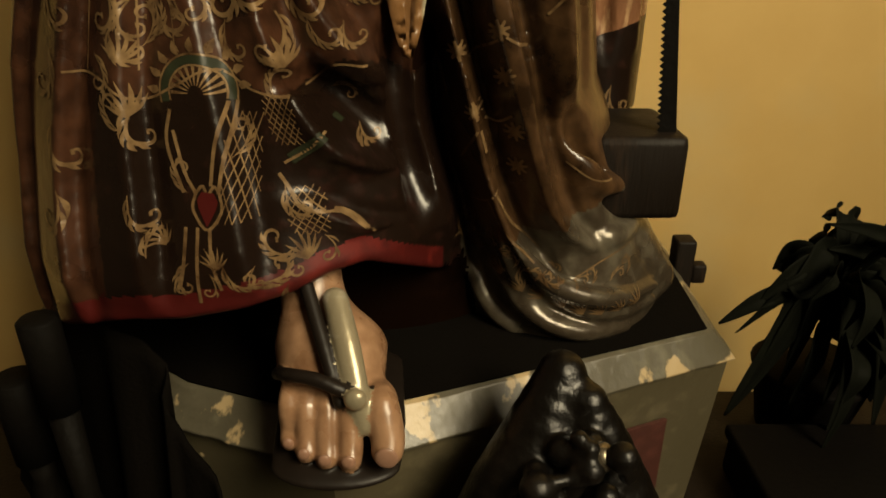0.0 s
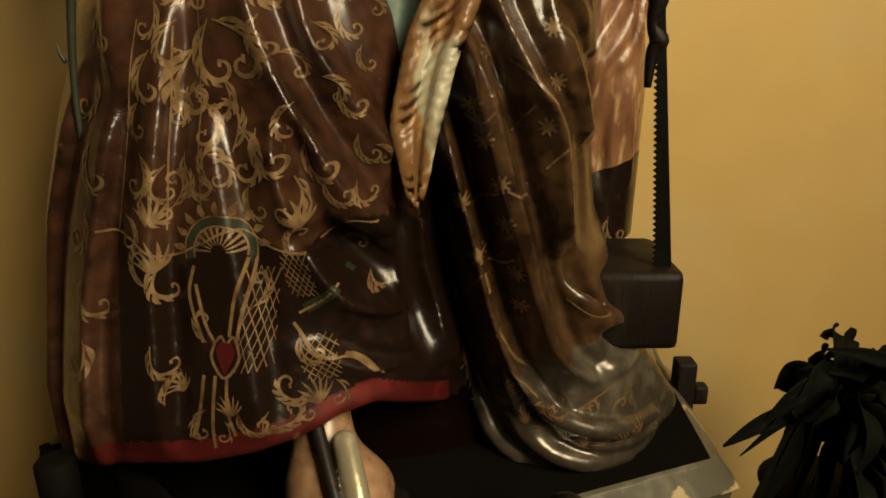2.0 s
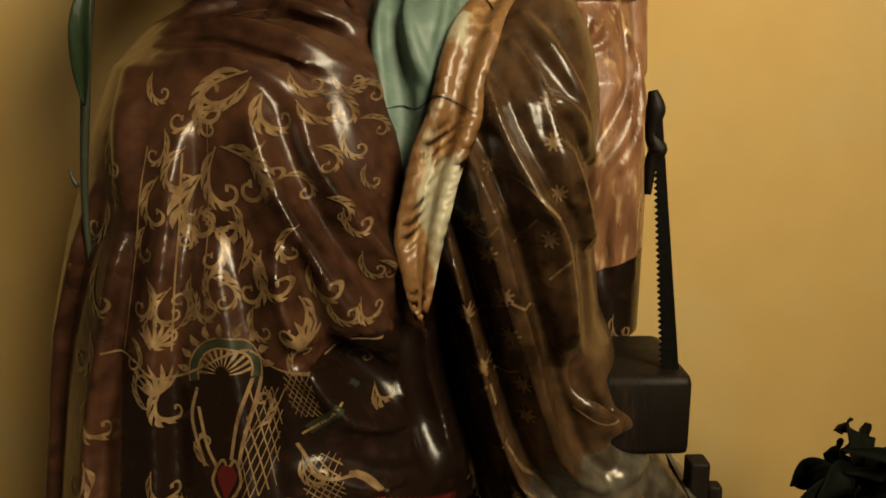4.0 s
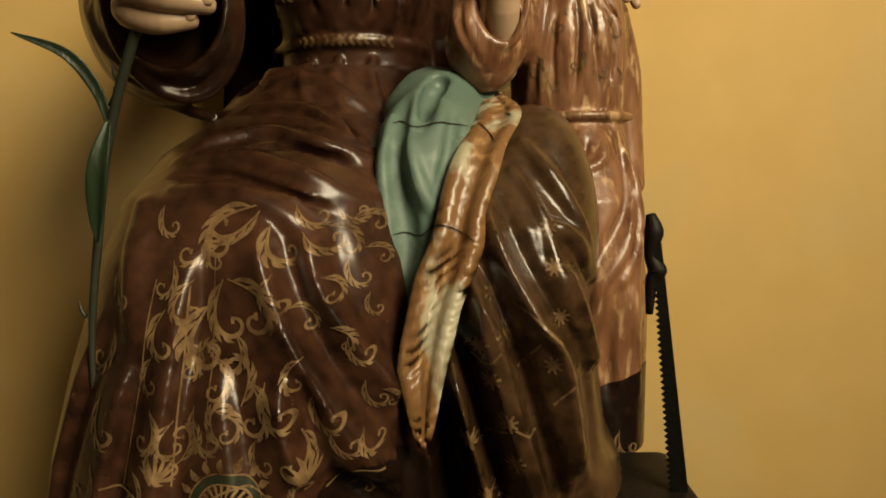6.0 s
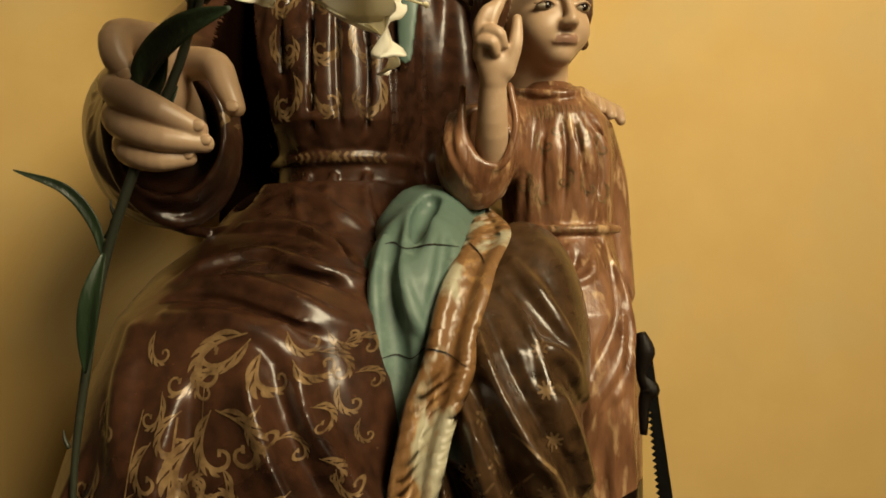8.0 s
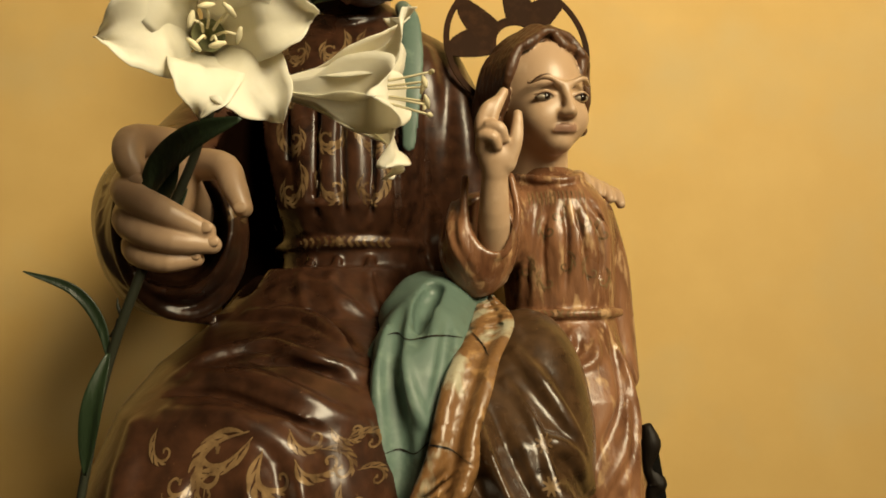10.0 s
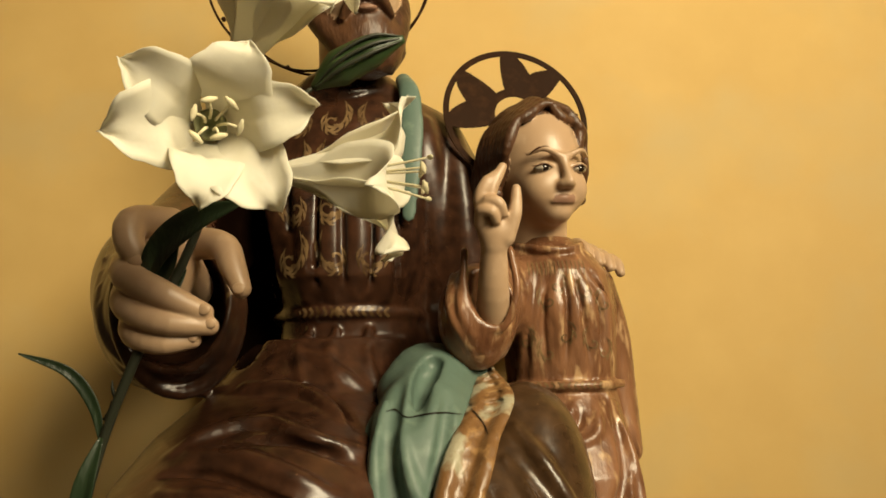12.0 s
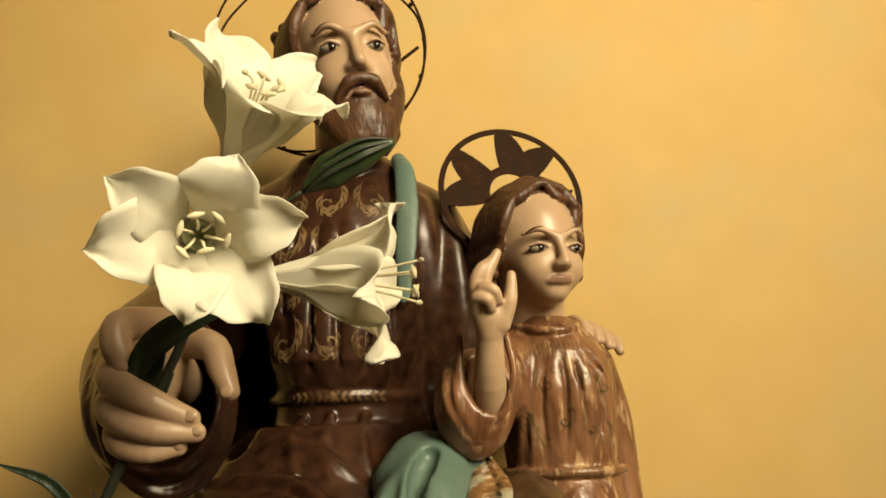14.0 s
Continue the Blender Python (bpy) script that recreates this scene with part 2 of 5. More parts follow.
# ---- carving: solids blended in a grid, then skinned ----
class Clay:
    def __init__(self, lo, hi, h):
        self.lo, self.h = np.array(lo, float), h
        n = np.ceil((np.array(hi) - self.lo) / h).astype(int) + 1
        self.n = n
        self.ax = [(self.lo[i] + h * np.arange(n[i])).astype(np.float32) for i in range(3)]
        self.D = np.full(n, 0.3, np.float32)
        self.M = np.zeros(n, np.int8)

    def put(self, fn, lo, hi, k=0.01, mat=0, cut=False):
        pad = k * 1.5 + 2 * self.h
        a = np.clip(np.floor((np.array(lo) - pad - self.lo) / self.h).astype(int), 0, self.n)
        b = np.clip(np.ceil((np.array(hi) + pad - self.lo) / self.h).astype(int) + 1, 0, self.n)
        if (b <= a).any():
            return
        s = tuple(slice(i, j) for i, j in zip(a, b))
        X, Y, Z = (self.ax[i][s[i]].reshape([-1 if j == i else 1 for j in range(3)]) for i in range(3))
        d, old = fn(X, Y, Z), self.D[s]
        if cut:
            d = -d
            h = np.clip(0.5 - 0.5 * (old - d) / k, 0, 1)
            self.D[s] = old * (1 - h) + d * h + k * h * (1 - h)
            if mat is not None:
                self.M[s] = np.where(d > old - k * 0.6, mat, self.M[s])
        else:
            h = np.clip(0.5 + 0.5 * (old - d) / k, 0, 1)
            if mat is not None:
                self.M[s] = np.where(d < old, mat, self.M[s])
            self.D[s] = old * (1 - h) + d * h - k * h * (1 - h)

    def chain(self, pts, radii, k=0.01, mat=0, n=0, cut=False, squash=(1, 1, 1)):
        p = spline(pts, n or max(2, len(pts) * 3)) if len(pts) > 2 else np.array(pts, float)
        r = np.interp(np.linspace(0, 1, len(p)), np.linspace(0, 1, len(radii)), radii)
        sq = np.array(squash, float)
        R = r.max()

        def fn(X, Y, Z):
            best = None
            for a, b, ra, rb in zip(p[:-1], p[1:], r[:-1], r[1:]):
                ab = (b - a) / sq
                px, py, pz = (X - a[0]) / sq[0], (Y - a[1]) / sq[1], (Z - a[2]) / sq[2]
                t = np.clip((px * ab[0] + py * ab[1] + pz * ab[2]) / max(float(ab @ ab), 1e-12), 0, 1)
                d = np.sqrt((px - t * ab[0]) ** 2 + (py - t * ab[1]) ** 2 + (pz - t * ab[2]) ** 2) - (ra + t * (rb - ra))
                best = d if best is None else np.minimum(best, d)
            return (best * sq.min()).astype(np.float32)
        self.put(fn, p.min(0) - R * sq, p.max(0) + R * sq, k, mat, cut)

    def ball(self, c, r, k=0.01, mat=0, turn=None, cut=False):
        r = np.array(r, float) * np.ones(3)
        T = np.array((turn or Matrix.Identity(3)).transposed()) if turn else np.eye(3)

        def fn(X, Y, Z):
            q = [(T[i, 0] * (X - c[0]) + T[i, 1] * (Y - c[1]) + T[i, 2] * (Z - c[2])) for i in range(3)]
            k0 = np.sqrt(sum((q[i] / r[i]) ** 2 for i in range(3)))
            k1 = np.sqrt(sum((q[i] / r[i] ** 2) ** 2 for i in range(3)))
            return (k0 * (k0 - 1) / np.maximum(k1, 1e-6)).astype(np.float32)
        R = r.max() if turn else r
        self.put(fn, np.array(c) - R, np.array(c) + R, k, mat, cut)

    def loft(self, rows, k=0.02, mat=0, p=2.4, cut=False):
        """rows: (z, centre x, centre y, half width, half depth)."""
        rows = np.array(rows, float)
        zz = rows[:, 0]

        def fn(X, Y, Z):
            z = np.clip(Z, zz[0], zz[-1])
            cx, cy, a, b = (np.interp(z, zz, rows[:, i]).astype(np.float32) for i in range(1, 5))
            f = (np.abs((X - cx) / a) ** p + np.abs((Y - cy) / b) ** p) ** (1 / p)
            d = (f - 1) * np.minimum(a, b)
            cap = np.maximum(zz[0] - Z, Z - zz[-1])
            return np.maximum(d, cap).astype(np.float32)
        lo = [(rows[:, 1] - rows[:, 3]).min(), (rows[:, 2] - rows[:, 4]).min(), zz[0]]
        hi = [(rows[:, 1] + rows[:, 3]).max(), (rows[:, 2] + rows[:, 4]).max(), zz[-1]]
        self.put(fn, lo, hi, k, mat, cut)

    def survey(self):
        """The front face's depth over the (x, z) plane, smoothed a little."""
        inside = self.D < 0
        i = inside.argmax(1)
        F = self.ax[1][i].astype(float)
        F[~inside.any(1)] = np.nan
        for _ in range(40):
            if not np.isnan(F).any():
                break
            G = np.pad(F, 1, constant_values=np.nan)
            st = np.stack([G[:-2, 1:-1], G[2:, 1:-1], G[1:-1, :-2], G[1:-1, 2:]])
            with np.errstate(all="ignore"):
                ok = ~np.isnan(st)
                mean = np.where(ok.any(0), np.where(ok, st, 0).sum(0) / np.maximum(ok.sum(0), 1), np.nan)
            F = np.where(np.isnan(F), mean, F)
        F = np.where(np.isnan(F), np.nanmax(F), F)
        for _ in range(2):
            G = np.pad(F, 1, mode="edge")
            F = (G[:-2, 1:-1] + G[2:, 1:-1] + G[1:-1, :-2] + G[1:-1, 2:] + 2 * F) / 6
        self.F = F

    def depth(self, x, z):
        i = np.clip(np.round((x - self.lo[0]) / self.h).astype(int), 0, self.n[0] - 1)
        j = np.clip(np.round((z - self.lo[2]) / self.h).astype(int), 0, self.n[2] - 1)
        return self.F[i, j]

    def ridge(self, pts, r, out, mat=None, taper=0.55):
        p = spline(pts, len(pts) * 5)
        y = self.depth(p[:, 0], p[:, 1])
        y = np.convolve(np.pad(y, 2, mode="edge"), np.ones(5) / 5, "valid") + r - out * np.sin(np.pi * np.linspace(0.08, 0.92, len(p))) ** 0.6
        q = np.column_stack([p[:, 0], y, p[:, 1]])
        self.chain(q, [r * taper, r, r, r, r * taper], r * 0.62, mat, n=len(q))

    def valley(self, pts, r, deep, mat=None):
        p = spline(pts, len(pts) * 5)
        y = self.depth(p[:, 0], p[:, 1])
        y = np.convolve(np.pad(y, 2, mode="edge"), np.ones(5) / 5, "valid") - r + deep * np.sin(np.pi * np.linspace(0.03, 0.97, len(p))) ** 0.8
        q = np.column_stack([p[:, 0], y, p[:, 1]])
        self.chain(q, [r * 0.5, r, r, r, r * 0.5], r * 1.1, mat, n=len(q), cut=True)

    def pleat(self, crest, amp, rise, drop=0.009, under=0.35):
        """A laid pleat: a slow rise up to a crest line x(z), then a sharp drop and a crevice."""
        q = spline(crest, 40)
        q = q[np.argsort(q[:, 1])]
        Z = self.ax[2]
        xc = np.interp(Z, q[:, 1], q[:, 0])
        t = np.clip((Z - q[0, 1]) / (q[-1, 1] - q[0, 1]), 0, 1)
        A = amp * np.clip(np.minimum(t, 1 - t) / 0.14, 0, 1) ** 0.7
        dx = self.ax[0][:, None] - xc[None, :]
        up = np.exp(np.minimum(dx, 0) / rise)
        f = np.clip(dx / drop, 0, 1)
        down = 1 - f * f * (3 - 2 * f)
        shape = np.where(dx < 0, up, down) - under * np.exp(-((dx - 1.6 * drop) / (1.1 * drop)) ** 2)
        for _ in range(2):
            g = np.pad(shape, ((1, 1), (0, 0)), mode="edge")
            shape = (g[:-2] + g[2:] + 2 * shape) / 4
        self.D -= (A[None, :] * shape)[:, None, :].astype(np.float32)

    def skin(self):
        """Surface nets: vertices, quads and the paint of each quad."""
        D = self.D
        D[0], D[-1], D[:, 0], D[:, -1], D[:, :, 0], D[:, :, -1] = (0.05,) * 6
        S = D < 0
        c = np.zeros(np.array(S.shape) - 1, np.int8)
        for a in (0, 1):
            for b in (0, 1):
                for e in (0, 1):
                    c += S[a:S.shape[0] - 1 + a, b:S.shape[1] - 1 + b, e:S.shape[2] - 1 + e]
        I = np.argwhere((c > 0) & (c < 8))
        index = np.full(c.shape, -1, np.int32)
        index[tuple(I.T)] = np.arange(len(I))
        corners = np.array([(a, b, e) for a in (0, 1) for b in (0, 1) for e in (0, 1)])
        V = np.stack([D[tuple((I + q).T)] for q in corners], 1)
        total, count = np.zeros((len(I), 3)), np.zeros(len(I))
        for a in range(8):
            for b in range(a + 1, 8):
                if np.abs(corners[a] - corners[b]).sum() == 1:
                    va, vb = V[:, a], V[:, b]
                    on = (va < 0) != (vb < 0)
                    t = np.where(on, va / np.where(on, va - vb, 1), 0)
                    total += np.where(on[:, None], corners[a] + t[:, None] * (corners[b] - corners[a]), 0)
                    count += on
        P = self.lo + self.h * (I + total / np.maximum(count, 1)[:, None])
        quads = []
        for ax in range(3):
            u, w = (ax + 1) % 3, (ax + 2) % 3
            s0 = [slice(None)] * 3
            s1 = [slice(None)] * 3
            s0[ax], s1[ax] = slice(0, -1), slice(1, None)
            A, B = S[tuple(s0)], S[tuple(s1)]
            for flip, mask in ((False, A & ~B), (True, ~A & B)):
                E = np.argwhere(mask)
                E = E[(E[:, u] > 0) & (E[:, w] > 0)]
                eu, ew = np.eye(3, dtype=int)[u], np.eye(3, dtype=int)[w]
                q = np.stack([index[tuple((E - eu - ew).T)], index[tuple((E - ew).T)], index[tuple(E.T)], index[tuple((E - eu).T)]], 1)
                quads.append(q[:, ::-1] if flip else q)
        Q = np.vstack(quads)
        Q = Q[(Q >= 0).all(1)]
        a, b = Q.ravel(), np.roll(Q, -1, 1).ravel()
        deg = np.maximum(np.bincount(a, minlength=len(P)) + np.bincount(b, minlength=len(P)), 1)
        for w in (0.55, -0.57, 0.55, -0.57, 0.5):
            mean = np.stack([np.bincount(a, P[b, i], len(P)) + np.bincount(b, P[a, i], len(P)) for i in range(3)], 1) / deg[:, None]
            P = P + w * (mean - P)
        mv = self.M[tuple(np.minimum(I + np.round(total / np.maximum(count, 1)[:, None]).astype(int), np.array(self.M.shape) - 1).T)]
        return P, Q, mv[Q[:, 0]].astype(int)


class Skin:
    """Gathers skinned lumps and painted strips into one mesh."""
    def __init__(self):
        self.P, self.Q, self.M, self.count = [], [], [], 0

    def add(self, P, Q, M):
        self.P.append(np.asarray(P, float)), self.Q.append(np.asarray(Q) + self.count), self.M.append(np.asarray(M))
        self.count += len(P)

    def globe(self, c, r, mat, turn=None):
        a, b = np.linspace(0, 2 * math.pi, 17)[:-1], np.linspace(0.02, math.pi - 0.02, 10)
        L = np.array([(math.sin(v) * math.cos(u), math.sin(v) * math.sin(u), math.cos(v)) for v in b for u in a]) * r
        if turn:
            L = L @ np.array(turn.transposed())
        Q = [(i * 16 + j, (i + 1) * 16 + j, (i + 1) * 16 + (j + 1) % 16, i * 16 + (j + 1) % 16) for i in range(9) for j in range(16)]
        self.add(L + np.array(c), Q, [mat] * len(Q))

    def cord(self, pts, radii, mat, n=12):
        bm = tube(pts, radii, n=n, sides=6)
        bm.verts.ensure_lookup_table()
        P = [tuple(v.co) for v in bm.verts]
        Q = [[v.index for v in f.verts] for f in bm.faces if len(f.verts) == 4]
        bm.verts.index_update()
        Q = [[v.index for v in f.verts] for f in bm.faces if len(f.verts) == 4]
        bm.free()
        self.add(P, Q, [mat] * len(Q))

    def blade(self, fn, nu, nv, thick, mat):
        bm = sheet(fn, nu, nv, thick)
        bm.verts.index_update()
        P = [tuple(v.co) for v in bm.verts]
        Q = [[v.index for v in f.verts] for f in bm.faces]
        bm.free()
        self.add(P, Q, [mat] * len(Q))

    def tree(self, lump=0):
        from mathutils.bvhtree import BVHTree
        P, Q = self.P[lump], self.Q[lump] - sum(len(p) for p in self.P[:lump])
        return BVHTree.FromPolygons(P.tolist(), Q.tolist())

    def strip(self, tree, pts, widths, mat, n=14, lift=0.0007):
        """A painted line on the front, given over the (x, z) plane."""
        p = spline(pts, n)
        w = np.interp(np.linspace(0, 1, n), np.linspace(0, 1, len(widths)), widths)
        d = np.gradient(p, axis=0)
        d /= np.maximum(np.linalg.norm(d, axis=1, keepdims=True), 1e-9)
        V, last = [], None
        for i in range(n):
            for s in (-1, 0, 1):
                x, z = p[i, 0] - s * w[i] / 2 * d[i, 1], p[i, 1] + s * w[i] / 2 * d[i, 0]
                hit, nor, _, _ = tree.ray_cast(Vector((x, 0.2, z)), Vector((0, 1, 0)))
                V.append(None if hit is None else np.array(hit + nor * lift) if nor.y < 0 else np.array(hit - nor * lift))
        Q, keep, at = [], [], {}
        for i in range(n - 1):
            for s in (0, 1):
                q = (3 * i + s, 3 * i + s + 1, 3 * i + s + 4, 3 * i + s + 3)
                v = [V[j] for j in q]
                if any(a is None for a in v):
                    continue
                if max(a[1] for a in v) - min(a[1] for a in v) > 0.012:
                    continue
                for j in q:
                    if j not in at:
                        at[j] = len(keep)
                        keep.append(V[j])
                Q.append([at[j] for j in q])
        if Q:
            self.add(keep, Q, [mat] * len(Q))

    def finish(self, name, mats):
        P, Q, M = np.vstack(self.P), np.vstack(self.Q), np.concatenate(self.M)
        me = bpy.data.meshes.new(name)
        me.vertices.add(len(P))
        me.vertices.foreach_set("co", P.ravel())
        me.loops.add(Q.size)
        me.loops.foreach_set("vertex_index", Q.ravel().astype(np.int32))
        me.polygons.add(len(Q))
        me.polygons.foreach_set("loop_start", np.arange(0, Q.size, 4, dtype=np.int32))
        for m in mats:
            me.materials.append(m)
        me.polygons.foreach_set("material_index", M.astype(np.int32))
        me.polygons.foreach_set("use_smooth", np.ones(len(Q), bool))
        me.update(calc_edges=True)
        return new(name, me)


# ---- room ----
FLOOR_Z, CEIL_Z, BACK_Y, FRONT_Y, LEFT_X, RIGHT_X = -0.95, 3.2, 1.30, -2.6, -2.0, 1.50


def setting(name, lo, hi, mat, label, category):
    return tagged(mesh_ob(name, block(lo, hi), mat, smooth=False), label, category, kind="structure")


setting("floor", (LEFT_X - 0.1, FRONT_Y - 0.1, FLOOR_Z - 0.1), (RIGHT_X + 0.1, BACK_Y + 0.1, FLOOR_Z), FLOORM, "brown tiled floor of the chapel room", "floor")
setting("ceiling", (LEFT_X - 0.1, FRONT_Y - 0.1, CEIL_Z), (RIGHT_X + 0.1, BACK_Y + 0.1, CEIL_Z + 0.1), CEIL, "plain dark boarded ceiling", "ceiling")
setting("wall_north", (LEFT_X - 0.1, BACK_Y, FLOOR_Z), (RIGHT_X + 0.1, BACK_Y + 0.15, CEIL_Z), WALL, "ochre yellow plaster wall with faint damp stains", "wall")
setting("wall_south", (LEFT_X - 0.1, FRONT_Y - 0.15, FLOOR_Z), (RIGHT_X + 0.1, FRONT_Y, CEIL_Z), PLASTER, "brown plaster wall behind the viewer", "wall")
setting("wall_west", (LEFT_X - 0.15, FRONT_Y, FLOOR_Z), (LEFT_X, BACK_Y, CEIL_Z), PLASTER, "brown plaster side wall", "wall")
W = WINDOW
east = bmesh.new()
block((RIGHT_X, FRONT_Y, FLOOR_Z), (RIGHT_X + 0.2, BACK_Y, W["z0"]), bm=east)
block((RIGHT_X, FRONT_Y, W["z1"]), (RIGHT_X + 0.2, BACK_Y, CEIL_Z), bm=east)
block((RIGHT_X, FRONT_Y, W["z0"]), (RIGHT_X + 0.2, W["y0"], W["z1"]), bm=east)
block((RIGHT_X, W["y1"], W["z0"]), (RIGHT_X + 0.2, BACK_Y, W["z1"]), bm=east)
tagged(mesh_ob("wall_east", east, PLASTER, smooth=False), "brown plaster wall pierced by a window", "wall", kind="structure")
win = thing("window_1", "white painted wooden window in the side wall", "window", kind="structure")
for lo, hi in (((1.52, W["y0"], W["z0"]), (1.56, W["y0"] + 0.05, W["z1"])), ((1.52, W["y1"] - 0.05, W["z0"]), (1.56, W["y1"], W["z1"])),
               ((1.52, W["y0"] + 0.05, W["z0"]), (1.56, W["y1"] - 0.05, W["z0"] + 0.05)), ((1.52, W["y0"] + 0.05, W["z1"] - 0.05), (1.56, W["y1"] - 0.05, W["z1"]))):
    part("window_frame", block(lo, hi, 0.004), WHITE, win, smooth=False)

# ---- altar table and plinth ----
table = thing("altar_table", "table draped in black cloth under the statue", "table")
part("cloth", block((-0.95, 0.36, -0.60), (0.95, 0.96, -0.03), 0.02), BLACKCLOTH, table)
part("tabletop", block((-0.90, 0.40, -0.024), (0.90, 0.94, 0.0), 0.006), DARKWOOD, table)
part("rear_bracket", block((-0.45, 0.945, -0.35), (0.30, 1.26, -0.003), 0.004), DARKWOOD, table)
part("base", block((-0.90, 0.42, FLOOR_Z), (0.90, 0.92, -0.605)), DARKWOOD, table)


def prism(outline, z0, z1, grow=0.0):
    """A solid over an outline; the foot may be wider by grow."""
    bm = bmesh.new()
    c = Vector((sum(p[0] for p in outline) / len(outline), sum(p[1] for p in outline) / len(outline)))
    wide = []
    for p in outline:
        v = Vector(p)
        wide.append(v + (v - c).normalized() * grow)
    top = [bm.verts.new((p[0], p[1], z1)) for p in outline]
    bot = [bm.verts.new((p[0], p[1], z0)) for p in wide]
    n = len(top)
    for i in range(n):
        bm.faces.new((bot[i], bot[(i + 1) % n], top[(i + 1) % n], top[i]))
    bm.faces.new(top)
    bm.faces.new(bot[::-1])
    return bm


OUT = [(-0.50, 1.18), (-0.492, 0.735), (-0.262, 0.572), (-0.105, 0.515), (0.312, 0.676), (0.330, 1.18)]
plinth = thing("statue_plinth", "grey painted wooden statue plinth with flaking edges", "plinth")
edge = prism(OUT, 0.247, 0.280, 0.030)
bmesh.ops.subdivide_edges(edge, edges=edge.edges[:], cuts=14, use_grid_fill=True)
for v in edge.verts:
    w = noise.noise(v.co * 38) * 0.0022 + noise.noise(v.co * 110) * 0.0010
    v.co += Vector((w, w, w * 0.5))
part("top_edge", edge, PLINTH_EDGE, plinth, "flaking grey bevelled edge")
body = [(v.x, v.y) for v in [Vector(p) + (Vector(p) - Vector((-0.12, 0.81))).normalized() * 0.022 for p in OUT]]
part("body", prism(body, 0.004, 0.246, -0.02), PLINTH, plinth, smooth=False)


part("top_board", prism([(p[0] * 0.985 - 0.002, 0.81 + (p[1] - 0.81) * 0.985) for p in OUT], 0.2815, 0.2835), BLACKCLOTH, plinth, "blackened top board")


def face_panel(a, b, z0, z1, off=0.004):
    """A thin panel on the upright face from a to b."""
    a, b = Vector((*a, 0)), Vector((*b, 0))
    d = (b - a).normalized()
    n = Vector((d.y, -d.x, 0))
    bm = bmesh.new()
    for v in bmesh.ops.create_cube(bm, size=1)["verts"]:
        x, y, z = v.co
        v.co = a + (b - a) * (x + 0.5) + n * off * (0.5 - y) + Vector((0, 0, z0 + (z + 0.5) * (z1 - z0)))
    return bm


fa, fb = Vector(body[3]), Vector(body[4])
part("panel", face_panel(fa.lerp(fb, 0.60), fa.lerp(fb, 0.83), 0.03, 0.185), PANEL, plinth, "dark red painted panel", smooth=False)



def drape(u, v):
    top = spline([(-0.51, 0.72, 0.27), (-0.455, 0.66, 0.315), (-0.37, 0.592, 0.360), (-0.30, 0.55, 0.360), (-0.262, 0.530, 0.330), (-0.250, 0.515, 0.270), (-0.20, 0.480, 0.210), (-0.14, 0.450, 0.175), (-0.05, 0.435, 0.13), (0.02, 0.43, 0.10)], 60)[min(int(u * 59), 59)]
    f = 0.012 * math.sin(u * 34) + 0.006 * math.sin(u * 71 + 1)
    return Vector((top[0] + 0.3 * f, top[1] - 0.05 * v + f * (0.3 + v), top[2] * (1 - v) + 0.003 * v))


tagged(mesh_ob("black_drape", sheet(drape, 60, 16, 0.003), BLACKCLOTH), "black cloth draped over the corner of the plinth", "cloth")

# ---- seated statue ----
S = Clay((-0.54, 0.42, 0.22), (0.36, 1.27, 1.44), 0.0034)
S.loft([(0.28, -0.212, 0.80, 0.222, 0.31), (0.43, -0.212, 0.80, 0.224, 0.297), (0.51, -0.214, 0.81, 0.216, 0.283), (0.60, -0.215, 0.82, 0.212, 0.272), (0.70, -0.210, 0.83, 0.196, 0.258),
        (0.78, -0.206, 0.84, 0.180, 0.250), (0.84, -0.200, 0.85, 0.166, 0.232), (0.885, -0.195, 0.89, 0.150, 0.205), (0.93, -0.185, 0.95, 0.130, 0.145), (1.0, -0.165, 1.0, 0.11, 0.115)], 0.02, M_ROBE, 2.3)
HEM_X, HEM_Z = (-0.36, -0.27, -0.22, -0.168, -0.13, -0.10, -0.07, -0.007), (0.372, 0.386, 0.388, 0.398, 0.412, 0.430, 0.440, 0.426)
# Faces cut under the hem get near-black colour for the shade there.
S.put(lambda X, Y, Z: (Z - (np.interp(X, HEM_X, HEM_Z) - 0.42 * (Y - 0.53))).astype(np.float32), (-0.50, 0.42, 0.22), (0.03, 0.80, 0.45), 0.006, M_INNER_SHADE, True)
# legs' lower folds painted black as hem shade, and mantle hanging to the plinth
S.loft([(0.262, -0.12, 0.97, 0.26, 0.30), (0.45, -0.15, 0.97, 0.25, 0.30)], 0.01, M_INNER_SHADE, 2.4)
S.loft([(0.20, -0.368, 0.93, 0.085, 0.21), (0.35, -0.360, 0.94, 0.078, 0.21), (0.48, -0.345, 0.94, 0.072, 0.20), (0.65, -0.325, 0.94, 0.063, 0.19), (0.80, -0.31, 0.92, 0.055, 0.16)], 0.02, M_ROBE, 2.3)
S.chain([(0.14, 0.76, 0.42), (0.215, 0.765, 0.355), (0.262, 0.775, 0.305)], [0.04, 0.04, 0.03], 0.02, M_CLOTH)
S.loft([(0.24, 0.150, 0.93, 0.155, 0.275), (0.33, 0.140, 0.93, 0.150, 0.275), (0.40, 0.115, 0.93, 0.135, 0.272), (0.55, 0.078, 0.94, 0.112, 0.278), (0.70, 0.060, 0.94, 0.112, 0.285),
        (0.80, 0.050, 0.945, 0.120, 0.262), (0.87, 0.045, 0.97, 0.112, 0.225), (0.93, 0.03, 1.0, 0.09, 0.19)], 0.012, M_CLOTH, 2.2)
